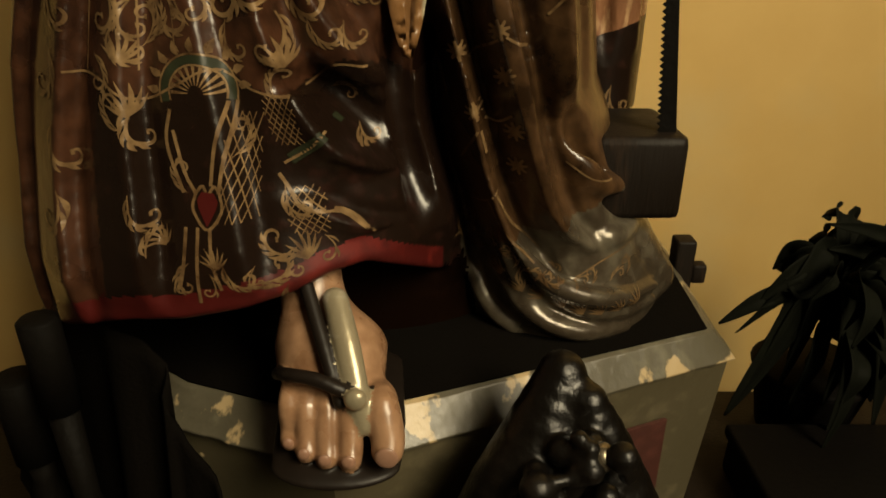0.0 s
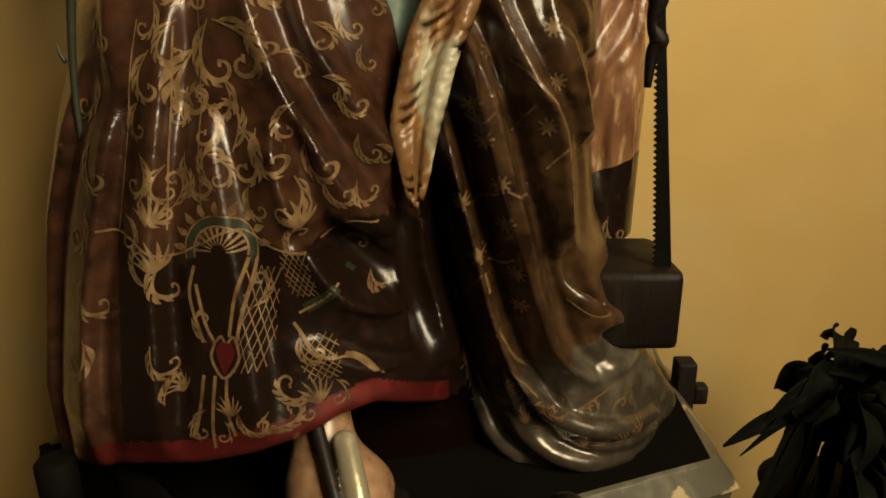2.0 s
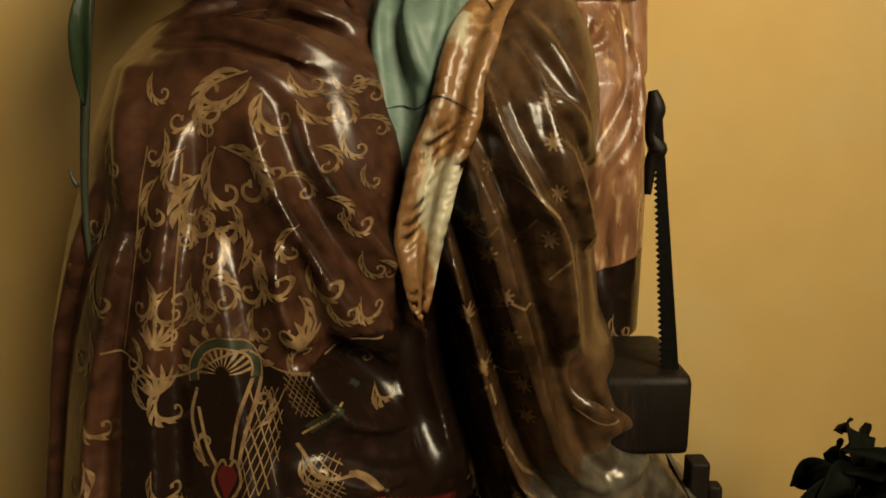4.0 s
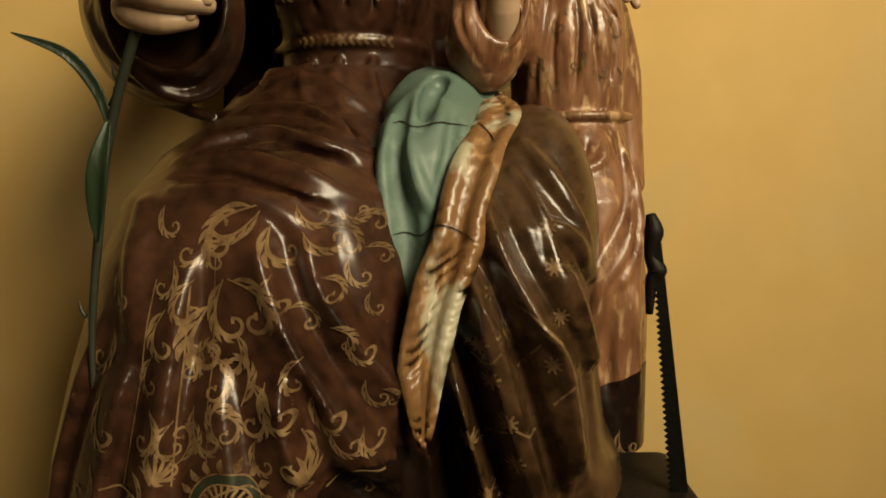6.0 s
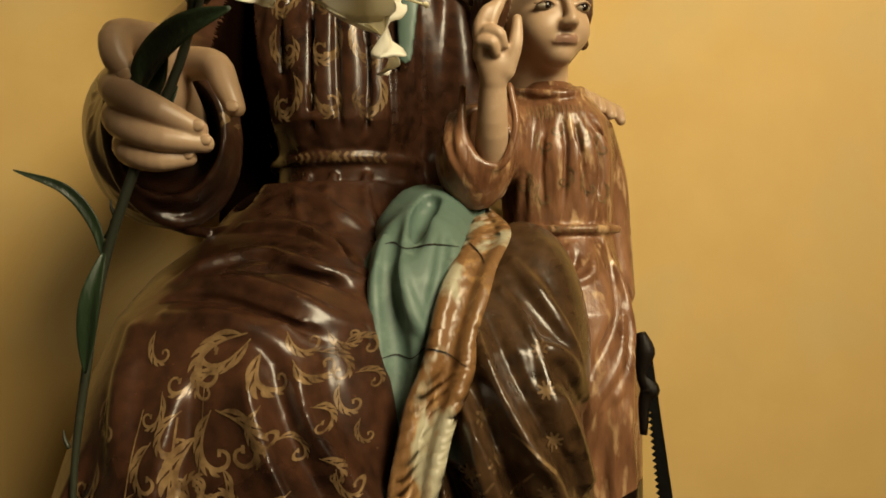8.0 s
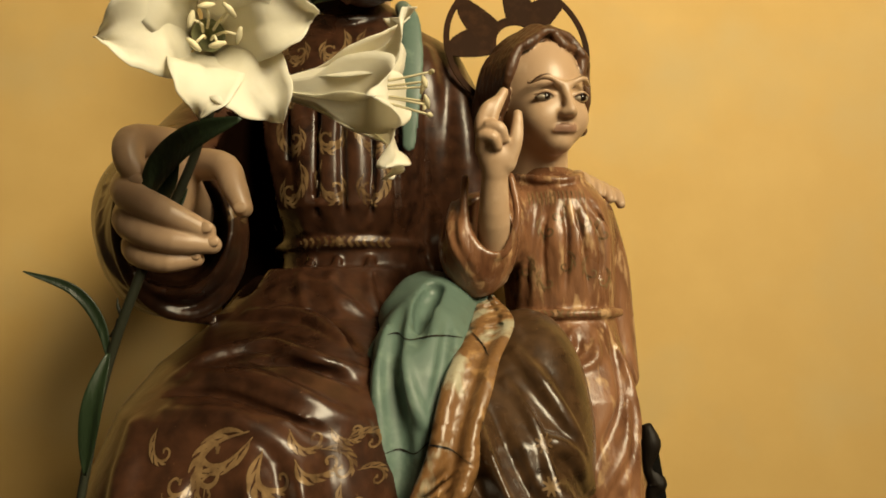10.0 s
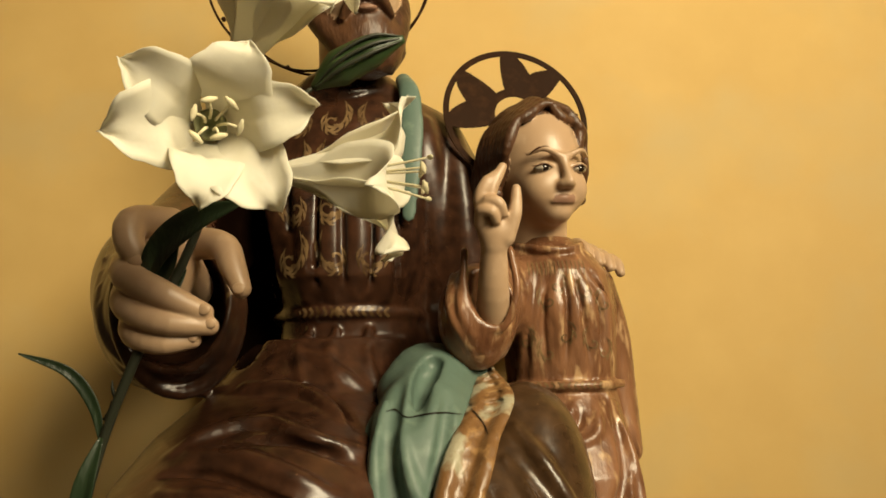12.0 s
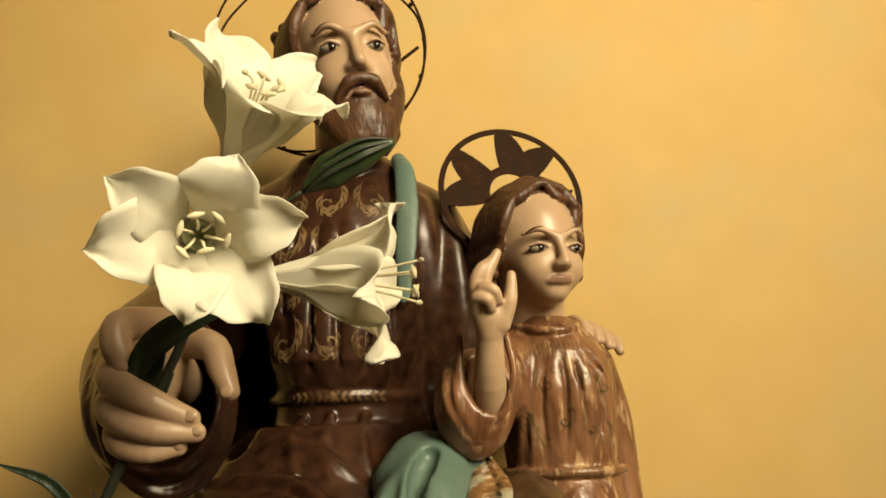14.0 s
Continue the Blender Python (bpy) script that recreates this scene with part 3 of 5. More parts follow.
# torso and arms
S.loft([(0.90, -0.130, 1.06, 0.128, 0.13), (1.00, -0.140, 1.06, 0.114, 0.122), (1.04, -0.145, 1.06, 0.108, 0.126), (1.085, -0.150, 1.05, 0.120, 0.152), (1.22, -0.148, 1.06, 0.138, 0.166),
        (1.31, -0.145, 1.07, 0.158, 0.148), (1.37, -0.145, 1.065, 0.130, 0.112), (1.405, -0.145, 1.05, 0.088, 0.092), (1.418, -0.145, 1.045, 0.070, 0.078)], 0.012, M_ROBE, 2.2)
# Added near-black lump behind the arm: recess shade in colour, hides the wall.
S.chain([(-0.25, 1.17, 1.28), (-0.28, 1.16, 1.10), (-0.28, 1.12, 0.90)], [0.07, 0.085, 0.09], 0.008, M_INNER_SHADE)
S.chain([(-0.27, 1.05, 1.30), (-0.335, 0.96, 1.17), (-0.350, 0.86, 1.08)], [0.078, 0.080, 0.080], 0.04, M_ROBE)
S.chain([(-0.365, 0.87, 1.06), (-0.315, 0.77, 1.03), (-0.268, 0.69, 1.022)], [0.082, 0.076, 0.062], 0.03, M_ROBE, squash=(1, 1, 1.22))
S.chain([(-0.246, 0.60, 1.022), (-0.285, 0.72, 1.03)], [0.056, 0.045], 0.008, M_ROBE, cut=True, squash=(1, 1, 1.25))
# Slot between arm and chest, coloured near-black for the shade in it.
S.chain([(-0.272, 0.93, 1.27), (-0.272, 0.92, 1.16), (-0.258, 0.92, 1.06), (-0.262, 0.90, 0.98)], [0.012, 0.022, 0.026, 0.016], 0.008, M_INNER_SHADE, cut=True, squash=(1, 5.0, 1))
S.chain([(-0.02, 1.06, 1.31), (0.02, 1.05, 1.20), (0.035, 1.08, 1.04)], [0.062, 0.066, 0.07], 0.03, M_ROBE)
S.chain([(0.03, 1.10, 1.05), (0.15, 1.14, 1.05), (0.24, 1.10, 1.08)], [0.05, 0.04, 0.035], 0.03, M_ROBE)
# teal mantle over the knee, its worn border, and the scarf end on the shoulder
S.ball((0.105, 0.83, 0.80), (0.066, 0.092, 0.135), 0.03, M_CLOTH)
S.survey()
crests = [([(-0.170, 0.823), (-0.155, 0.764), (-0.135, 0.713), (-0.109, 0.664), (-0.076, 0.612), (-0.050, 0.575)], 0.020, 0.026),
          ([(-0.148, 0.690), (-0.134, 0.622), (-0.113, 0.571), (-0.086, 0.534), (-0.045, 0.500)], 0.022, 0.024),
          ([(-0.129, 0.816), (-0.113, 0.755), (-0.082, 0.703), (-0.040, 0.640)], 0.015, 0.018),
          ([(-0.200, 0.700), (-0.188, 0.629), (-0.176, 0.552), (-0.158, 0.420)], 0.010, 0.034),
          ([(-0.225, 0.800), (-0.243, 0.652), (-0.250, 0.569), (-0.244, 0.405)], 0.014, 0.034),
          ([(-0.275, 0.720), (-0.300, 0.600), (-0.318, 0.500), (-0.315, 0.38)], 0.013, 0.032),
          ([(-0.32, 0.74), (-0.366, 0.60), (-0.390, 0.48), (-0.395, 0.32)], 0.010, 0.030),
          ([(-0.12, 0.500), (-0.09, 0.475), (-0.045, 0.452)], 0.009, 0.016)]
crests += [([(-0.030, 0.640), (-0.028, 0.580), (-0.027, 0.541), (-0.010, 0.486), (0.010, 0.425), (0.030, 0.33)], 0.016, 0.016),
           ([(-0.010, 0.700), (0.015, 0.602), (0.032, 0.537), (0.050, 0.468), (0.075, 0.409), (0.119, 0.345)], 0.020, 0.026),
           ([(0.012, 0.780), (0.043, 0.690), (0.060, 0.628), (0.078, 0.569), (0.098, 0.495), (0.124, 0.429), (0.168, 0.385)], 0.020, 0.026),
           ([(0.030, 0.840), (0.054, 0.774), (0.083, 0.720), (0.112, 0.672), (0.125, 0.60), (0.130, 0.53)], 0.017, 0.024),
           ([(0.116, 0.770), (0.145, 0.702), (0.162, 0.640)], 0.013, 0.016)]
for line, amp, rise in crests:
    S.pleat(line, amp, rise)
S.survey()
ridges = [([(0.085, 0.395), (0.119, 0.357), (0.178, 0.335), (0.25, 0.318)], 0.011, 0.016), ([(0.06, 0.37), (0.09, 0.325), (0.14, 0.298), (0.21, 0.288)], 0.011, 0.014), ([(0.03, 0.36), (0.05, 0.31), (0.09, 0.28)], 0.010, 0.012), ([(0.168, 0.395), (0.226, 0.392)], 0.012, 0.010), ([(0.131, 0.497), (0.167, 0.456), (0.213, 0.428)], 0.014, 0.012)]
ridges += [([(-0.274, 0.872), (-0.240, 0.893), (-0.186, 0.902), (-0.138, 0.888), (-0.085, 0.872)], 0.012, 0.010),
           ([(-0.250, 0.876), (-0.197, 0.873), (-0.146, 0.858), (-0.079, 0.823)], 0.012, 0.008),
           ([(-0.241, 0.938), (-0.168, 0.933), (-0.097, 0.893)], 0.012, 0.008),
           ([(-0.190, 0.986), (-0.140, 0.960), (-0.096, 0.928)], 0.010, 0.007),
           ([(0.078, 0.890), (0.108, 0.847), (0.135, 0.799), (0.158, 0.736)], 0.010, 0.009),
           ([(0.095, 0.805), (0.128, 0.785), (0.148, 0.742)], 0.010, 0.010),
           ([(0.062, 0.86), (0.088, 0.82), (0.105, 0.76), (0.125, 0.70)], 0.007, 0.006)]
ridges += [([(0.10, 0.36), (0.16, 0.32), (0.25, 0.30)], 0.010, 0.009), ([(0.06, 0.42), (0.08, 0.36), (0.12, 0.30)], 0.010, 0.009), ([(-0.26, 0.845), (-0.19, 0.838), (-0.12, 0.80)], 0.012, 0.006), ([(-0.29, 0.83), (-0.28, 0.77), (-0.27, 0.70)], 0.016, 0.008)]
valleys = [([(-0.040, 0.64), (-0.042, 0.58), (-0.030, 0.50), (-0.018, 0.455)], 0.016, 0.018), ([(-0.27, 0.862), (-0.20, 0.856), (-0.10, 0.82)], 0.006, 0.008),
           ([(-0.134, 0.593), (-0.100, 0.583), (-0.067, 0.551), (-0.047, 0.529)], 0.012, 0.012),
           ([(0.129, 0.549), (0.145, 0.482), (0.186, 0.425), (0.240, 0.396)], 0.012, 0.014),
           ([(-0.209, 0.891), (-0.143, 0.880), (-0.088, 0.864)], 0.007, 0.009),
           ([(-0.216, 0.949), (-0.144, 0.924), (-0.090, 0.893)], 0.007, 0.009)]
for x, wob, out in ((-0.226, 0.004, 0.007), (-0.190, -0.005, 0.010), (-0.151, 0.003, 0.006), (-0.118, -0.004, 0.010), (-0.083, 0.003, 0.007)):
    low = 1.15 if x < -0.21 else 1.06
    ridges.append(([(0.8 * x - 0.03, 1.30), (x + wob, 1.22), (x - wob, 0.5 * (1.22 + low)), (x, low)], 0.015, 0.7 * out))
    valleys.append(([(0.8 * x - 0.014, 1.27), (x + 0.018 - wob, 1.165), (x + 0.017, low)], 0.005, 1.2 * out))
for x in (-0.187, -0.149, -0.104):
    ridges.append(([(x, 1.019), (x + 0.004, 0.973), (x + 0.022, 0.928)], 0.008, 0.006))
for i in range(4):
    ridges.append(([(-0.392 + 0.012 * i, 1.09 - 0.02 * i), (-0.36 + 0.016 * i, 1.02 - 0.026 * i), (-0.30 + 0.01 * i, 0.955 - 0.006 * i)], 0.007, 0.006))
for x in (-0.015, 0.03):
    ridges.append(([(x - 0.01, 1.33), (x, 1.22), (x + 0.006, 1.08)], 0.018, 0.008))
for p, r, o in ridges:
    S.ridge(p, r, o * (1.5 if p[0][1] < 0.95 else 0.9))
for p, r, o in valleys:
    S.valley(p, r, o * (1.9 if p[0][1] < 0.95 else 0.9))
# belt and collar cords
S.chain([(-0.145 + 0.110 * math.cos(a), 1.06 - 0.128 * math.sin(a), 1.038) for a in np.linspace(0.15, math.pi - 0.15, 9)], [0.009], 0.004, M_ROBE)
S.chain([(-0.218, 1.0, 1.392), (-0.182, 0.962, 1.374), (-0.145, 0.950, 1.366), (-0.108, 0.962, 1.374), (-0.072, 1.0, 1.392)], [0.010], 0.005, M_ROBE)
# sleeve's rolled rim
rim = [(-0.262 + 0.055 * math.cos(a), 0.672 + 0.022 * math.cos(a) - 0.012 * math.sin(a), 1.022 + 0.085 * math.sin(a)) for a in np.linspace(0, 2 * math.pi, 17)]
S.chain(rim, [0.007], 0.006, M_ROBE, n=40)

saint = Skin()
P, Q, M = S.skin()
c = P[Q].mean(1)
hem_line = np.interp(c[:, 0], HEM_X, HEM_Z) - 0.42 * (c[:, 1] - 0.53)
front = c[:, 1] < 0.86
M[(M == M_ROBE) & (c[:, 2] < 0.592 + 0.012 * np.sin(c[:, 0] * 60)) & front & (c[:, 0] > -0.285)] = M_BORDER
M[(M == M_CLOTH) & (c[:, 2] < 0.405 + 0.25 * (c[:, 0] - 0.05))] = M_GREY
# Robe in the gap between the legs is recoloured near-black as crevice shade.
M[(M == M_ROBE) & (c[:, 0] > -0.030 + 0.15 * (0.60 - c[:, 2])) & (c[:, 2] < 0.62)] = M_INNER_SHADE
M[np.isin(M, (M_ROBE, M_BORDER, M_INNER_SHADE)) & (np.abs(c[:, 2] - hem_line - 0.011) < 0.013) & (c[:, 1] < 0.70) & (c[:, 0] < 0.0) & (c[:, 0] > -0.36)] = M_RED
saint.add(P, Q, M)


# teal mantle over the knee, its worn border, and the scarf end on the shoulder
N = Clay((-0.12, 0.62, 0.56), (0.10, 0.96, 1.02), 0.0025)
N.chain([(-0.012, 0.83, 0.925), (-0.030, 0.755, 0.86), (-0.035, 0.735, 0.78), (-0.045, 0.715, 0.70), (-0.050, 0.70, 0.635)], [0.055, 0.068, 0.064, 0.046, 0.016], 0.012, M_TEAL, squash=(0.95, 0.9, 1.0))
N.chain([(-0.052, 0.835, 0.930), (-0.030, 0.86, 0.962), (0.010, 0.87, 0.958), (0.040, 0.86, 0.935)], [0.030, 0.026, 0.026, 0.026], 0.02, M_TEAL)
N.chain([(-0.012, 0.80, 0.962), (-0.020, 0.77, 0.935), (-0.034, 0.735, 0.900)], [0.010, 0.013, 0.004], 0.008, M_TEAL, cut=True)
N.survey()
for p, r, o in (([(-0.060, 0.922), (-0.068, 0.855), (-0.064, 0.781), (-0.056, 0.722)], 0.010, 0.009), ([(-0.050, 0.910), (-0.034, 0.849), (-0.015, 0.809)], 0.009, 0.009), ([(-0.040, 0.80), (-0.036, 0.74), (-0.042, 0.69)], 0.008, 0.006)):
    N.ridge(p, r, o)
for p, r, o in (([(-0.050, 0.945), (-0.056, 0.888), (-0.045, 0.80), (-0.046, 0.72)], 0.010, 0.011), ([(-0.082, 0.91), (-0.085, 0.84), (-0.076, 0.75)], 0.007, 0.007), ([(-0.022, 0.955), (-0.026, 0.925), (-0.032, 0.905)], 0.009, 0.012), ([(0.006, 0.93), (-0.002, 0.88), (-0.012, 0.84)], 0.007, 0.008)):
    N.valley(p, r, o)
saint.add(*N.skin())
LEFT = spline([(0.036, 0.850, 0.945), (0.029, 0.780, 0.915), (0.003, 0.712, 0.872), (-0.016, 0.672, 0.803), (-0.0365, 0.655, 0.749), (-0.051, 0.640, 0.686), (-0.047, 0.636, 0.642), (-0.034, 0.640, 0.598)], 60)
RIGHT = spline([(0.060, 0.870, 0.955), (0.076, 0.775, 0.922), (0.053, 0.712, 0.878), (0.033, 0.676, 0.826), (0.024, 0.668, 0.779), (0.001, 0.655, 0.719), (-0.013, 0.640, 0.662), (-0.030, 0.640, 0.596)], 60)


def border(v, u):
    """The mantle's turned-over edge: two rolled rims and a hollow between."""
    i = min(int(v * 59 + 0.5), 59)
    p = LEFT[i] * (1 - u) + RIGHT[i] * u
    wide = float(np.linalg.norm(RIGHT[i] - LEFT[i]))
    roll = 0.13 * math.exp(-((u - 0.14) / 0.15) ** 2) + 0.16 * math.exp(-((u - 0.86) / 0.13) ** 2) + 0.05 * math.sin(5 * v + 4 * u) * math.sin(math.pi * u)
    ragged = 0.0009 * math.sin(31 * v) * (1 - 2 * u)
    return Vector((p[0] + ragged, p[1] - 0.006 - wide * roll, p[2]))


saint.blade(border, 90, 25, 0.008, M_BAND)
N = Clay((-0.09, 0.88, 1.08), (0.0, 1.02, 1.42), 0.003)
N.chain([(-0.056, 0.985, 1.400), (-0.044, 0.945, 1.36), (-0.040, 0.925, 1.30), (-0.042, 0.916, 1.24), (-0.046, 0.92, 1.17)], [0.012, 0.016, 0.017, 0.016, 0.010], 0.006, M_TEAL, squash=(1, 0.30, 1))
saint.add(*N.skin())


def head(s, lo, hi, h, at, turn, size, beard):
    """A carved painted head, built about the point between the ears."""
    K = Clay(lo, hi, h)
    c = Vector(at)

    def w(x, y, z):
        return tuple(c + turn @ (Vector((x, y, z if beard or z > 0 else 0.72 * z)) * size))

    def ball(p, r, k, m, cut=False):
        K.ball(w(*p), np.array(r) * size * np.ones(3), k * size, m, turn, cut)

    def chain(ps, rs, k, m, **kw):
        K.chain([w(*p) for p in ps], [r * size for r in rs], k * size, m, **kw)
    ball((0, 0.015, 0.03), (0.074, 0.092, 0.092), 0.02, M_SKIN)
    ball((0, -0.028, -0.026), (0.056, 0.064, 0.080) if beard else (0.051, 0.060, 0.057), 0.02, M_SKIN)
    ball((0, -0.060, -0.088), (0.022, 0.022, 0.018) if beard else (0.016, 0.018, 0.012), 0.025, M_SKIN)
    for e in (-1, 1):
        ball((e * 0.030, -0.056, -0.034), (0.020, 0.023, 0.022), 0.025, M_SKIN)
        ball((e * 0.031, -0.100, 0.006), (0.018, 0.0175, 0.010), 0.010, None, True)
        chain([(e * 0.052, -0.070, 0.028), (e * 0.032, -0.088, 0.033), (e * 0.010, -0.090, 0.024)], [0.003, 0.0045, 0.0045], 0.016, M_SKIN)
        chain([(e * 0.047, -0.0765, 0.0085), (e * 0.031, -0.0845, 0.0125), (e * 0.016, -0.081, 0.0080)], [0.0022, 0.0030, 0.0022], 0.007, M_SKIN)
        ball((e * (0.0105 if beard else 0.0085), -0.094, -0.031), (0.0062, 0.0075, 0.0055), 0.009, M_SKIN)
    chain([(0, -0.088, 0.018), (0, -0.098, -0.008), (0, -0.108 if beard else -0.103, -0.026)], [0.0055, 0.0066, 0.0088 if beard else 0.0074], 0.012, M_SKIN)
    chain([(-0.021, -0.078, -0.0590), (-0.007, -0.0885, -0.0570), (0.007, -0.0885, -0.0570), (0.021, -0.078, -0.0590)], [0.0012, 0.0026, 0.0026, 0.0012], 0.007, M_LIP)
    chain([(-0.017, -0.083, -0.0655), (0, -0.0870, -0.0655), (0.017, -0.083, -0.0655)], [0.0012, 0.0032, 0.0012], 0.007, M_LIP)
    K.chain([w(0, 0.015, -0.06), (at[0] + 0.1 * (w(0, 0, 0)[0] - at[0]), at[1] + 0.10 * size, at[2] - 0.21 * size)], [0.052 * size, 0.056 * size], 0.02 * size, M_SKIN)
    rnd = random.Random(5)
    ball((0, 0.035 if beard else 0.026, 0.042 if beard else 0.052), (0.080, 0.086, 0.086), 0.006, M_HAIR)
    for e in (-1, 1):
        # waves of hair from the parting down to the nape
        for i in range(15):
            f = i / 14
            top = (e * (0.004 + 0.02 * f), -0.050 + 0.075 * f, 0.116 + 0.016 * math.sin(f * 3))
            mid = (e * (0.056 + 0.016 * f), -0.046 + 0.07 * f, 0.084)
            low = (e * (0.073 + 0.014 * f), -0.024 + 0.08 * f, 0.018 - 0.01 * f)
            end = (e * (0.076 + 0.010 * f), 0.000 + 0.075 * f, (0.010 if beard else -0.040) - 0.03 * f)
            a = tuple(0.5 * (p + q) + 0.0085 * (-1) ** i for p, q in zip(top, mid))
            b = tuple(0.5 * (p + q) + e * 0.0100 * (-1) ** i for p, q in zip(mid, low))
            chain([top, a, mid, b, low, end], [0.0055, 0.0095, 0.0065, 0.0105, 0.0070, 0.0105, 0.006], 0.002, M_HAIR, n=18)
        for i in range(10):
            ball((e * (0.074 + 0.012 * rnd.random()), -0.015 + 0.09 * rnd.random(), (0.0 if beard else -0.055) + 0.09 * rnd.random()), 0.010, 0.003, M_HAIR)
    if beard:
        ball((0, -0.050, -0.098), (0.048, 0.045, 0.050), 0.012, M_HAIR)
        for e in (-1, 1):
            chain([(e * 0.066, -0.012, 0.0), (e * 0.060, -0.030, -0.045), (e * 0.042, -0.052, -0.085), (e * 0.016, -0.066, -0.125)], [0.012, 0.017, 0.020, 0.022], 0.01, M_HAIR)
            chain([(e * 0.002, -0.100, -0.0475), (e * 0.018, -0.096, -0.052), (e * 0.034, -0.082, -0.072)], [0.007, 0.009, 0.005], 0.004, M_HAIR)
            for i in range(13):
                f, g = rnd.random(), rnd.random()
                x = e * (0.006 + 0.040 * f)
                chain([(x, -0.080 + 0.030 * f, -0.085 - 0.02 * g), (x * 0.9 + e * 0.005, -0.084 + 0.03 * f, -0.105 - 0.02 * g), (x * 0.75, -0.078 + 0.02 * f, -0.125 - 0.02 * g)], [0.006, 0.0075, 0.004], 0.003, M_HAIR)
        ball((0, -0.094, -0.066), (0.013, 0.008, 0.0045), 0.003, M_LIP)
    s.add(*K.skin())
    face = s.tree(len(s.P) - 1)
    for e in (-1, 1):
        brow = [w(e * 0.055, -0.08, 0.026), w(e * 0.045, -0.09, 0.0335), w(e * 0.031, -0.09, 0.0365), w(e * 0.014, -0.09, 0.0325)]
        s.strip(face, [(p[0], p[2]) for p in brow], [0.0008 * size, 0.0026 * size, 0.0032 * size, 0.0016 * size], M_HAIR, 18)
        s.cord([w(e * 0.0455, -0.0785, 0.0055), w(e * 0.038, -0.0845, 0.0092), w(e * 0.030, -0.0868, 0.0100), w(e * 0.018, -0.0838, 0.0055)], [0.0008 * size, 0.0011 * size, 0.0011 * size, 0.0006 * size], M_HAIR)
        s.globe(w(e * 0.031, -0.0755, 0.0045), np.array((0.0148, 0.0103, 0.0058)) * size, M_EYE, turn)
        s.globe(w(e * 0.031 + 0.0015, -0.0823, 0.0050), np.array((0.0066, 0.0042, 0.0055)) * size, M_IRIS, turn)


def turned(yaw, pitch, roll):
    return Euler((radians(pitch), radians(roll), radians(yaw))).to_matrix()


head(saint, (-0.28, 0.79, 1.30), (0.02, 1.13, 1.74), 0.0023, (-0.136, 0.960, 1.540), turned(16, 6, -10), 1.07, True)

# the hand that holds the lily
H = Clay((-0.34, 0.48, 0.93), (-0.14, 0.72, 1.14), 0.0016)
H.chain([(-0.2670, 0.7000, 1.0450), (-0.2540, 0.6250, 1.0600)], [0.026, 0.026], 0.01, M_SKIN)
H.ball((-0.2500, 0.5950, 1.0480), (0.028, 0.035, 0.044), 0.012, M_SKIN)
H.chain([(-0.2400, 0.5850, 1.0880), (-0.2580, 0.5550, 1.0830), (-0.2570, 0.5450, 1.0640), (-0.2480, 0.5480, 1.0460)], [0.0145, 0.014, 0.0122, 0.0098], 0.002, M_SKIN)
H.chain([(-0.2740, 0.5900, 1.0600), (-0.2580, 0.5480, 1.0360), (-0.2260, 0.5380, 1.0200), (-0.1950, 0.5520, 1.0040)], [0.0145, 0.0135, 0.0115, 0.0085], 0.002, M_SKIN)
H.chain([(-0.2740, 0.5920, 1.0360), (-0.2590, 0.5530, 1.0120), (-0.2250, 0.5430, 0.9970), (-0.1910, 0.5560, 0.9930)], [0.0138, 0.0128, 0.0108, 0.008], 0.002, M_SKIN)
H.chain([(-0.2700, 0.5970, 1.0120), (-0.2560, 0.5620, 0.9900), (-0.2300, 0.5530, 0.9800), (-0.2060, 0.5600, 0.9820)], [0.0128, 0.0118, 0.010, 0.0072], 0.002, M_SKIN)
H.chain([(-0.2320, 0.6100, 1.0750), (-0.1920, 0.5850, 1.0660), (-0.1790, 0.5750, 1.0450), (-0.1700, 0.5720, 1.0260)], [0.016, 0.013, 0.0115, 0.0085], 0.007, M_SKIN)
saint.add(*H.skin())
for x, y, z, r in ((-0.192, 0.5440, 1.0060, 0.0062), (-0.188, 0.5490, 0.9950, 0.0058), (-0.204, 0.5535, 0.9840, 0.0052), (-0.170, 0.5640, 1.0250, 0.0062), (-0.248, 0.5385, 1.0470, 0.0066)):
    saint.globe((x, y, z), (r, 0.0024, r * 0.8), M_SKIN)
# fingers on the child's shoulder
H = Clay((0.16, 0.97, 1.08), (0.31, 1.16, 1.19), 0.002)
for i in range(4):
    x = 0.212 + 0.0155 * i
    z = 1.142 - 0.0085 * i
    H.chain([(x - 0.015, 1.12, z - 0.002), (x - 0.002, 1.065, z + 0.008), (x + 0.006, 1.025, z - 0.006), (x + 0.008, 1.012, z - 0.022)], [0.0095, 0.0098, 0.009, 0.0072], 0.004, M_SKIN)
saint.add(*H.skin())

# sandalled foot
T = Clay((-0.18, 0.41, 0.25), (0.0, 0.66, 0.47), 0.0018)
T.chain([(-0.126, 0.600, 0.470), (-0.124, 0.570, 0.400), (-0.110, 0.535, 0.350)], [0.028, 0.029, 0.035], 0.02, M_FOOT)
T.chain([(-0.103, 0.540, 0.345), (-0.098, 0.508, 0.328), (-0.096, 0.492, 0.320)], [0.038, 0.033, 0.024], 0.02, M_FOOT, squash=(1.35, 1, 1))
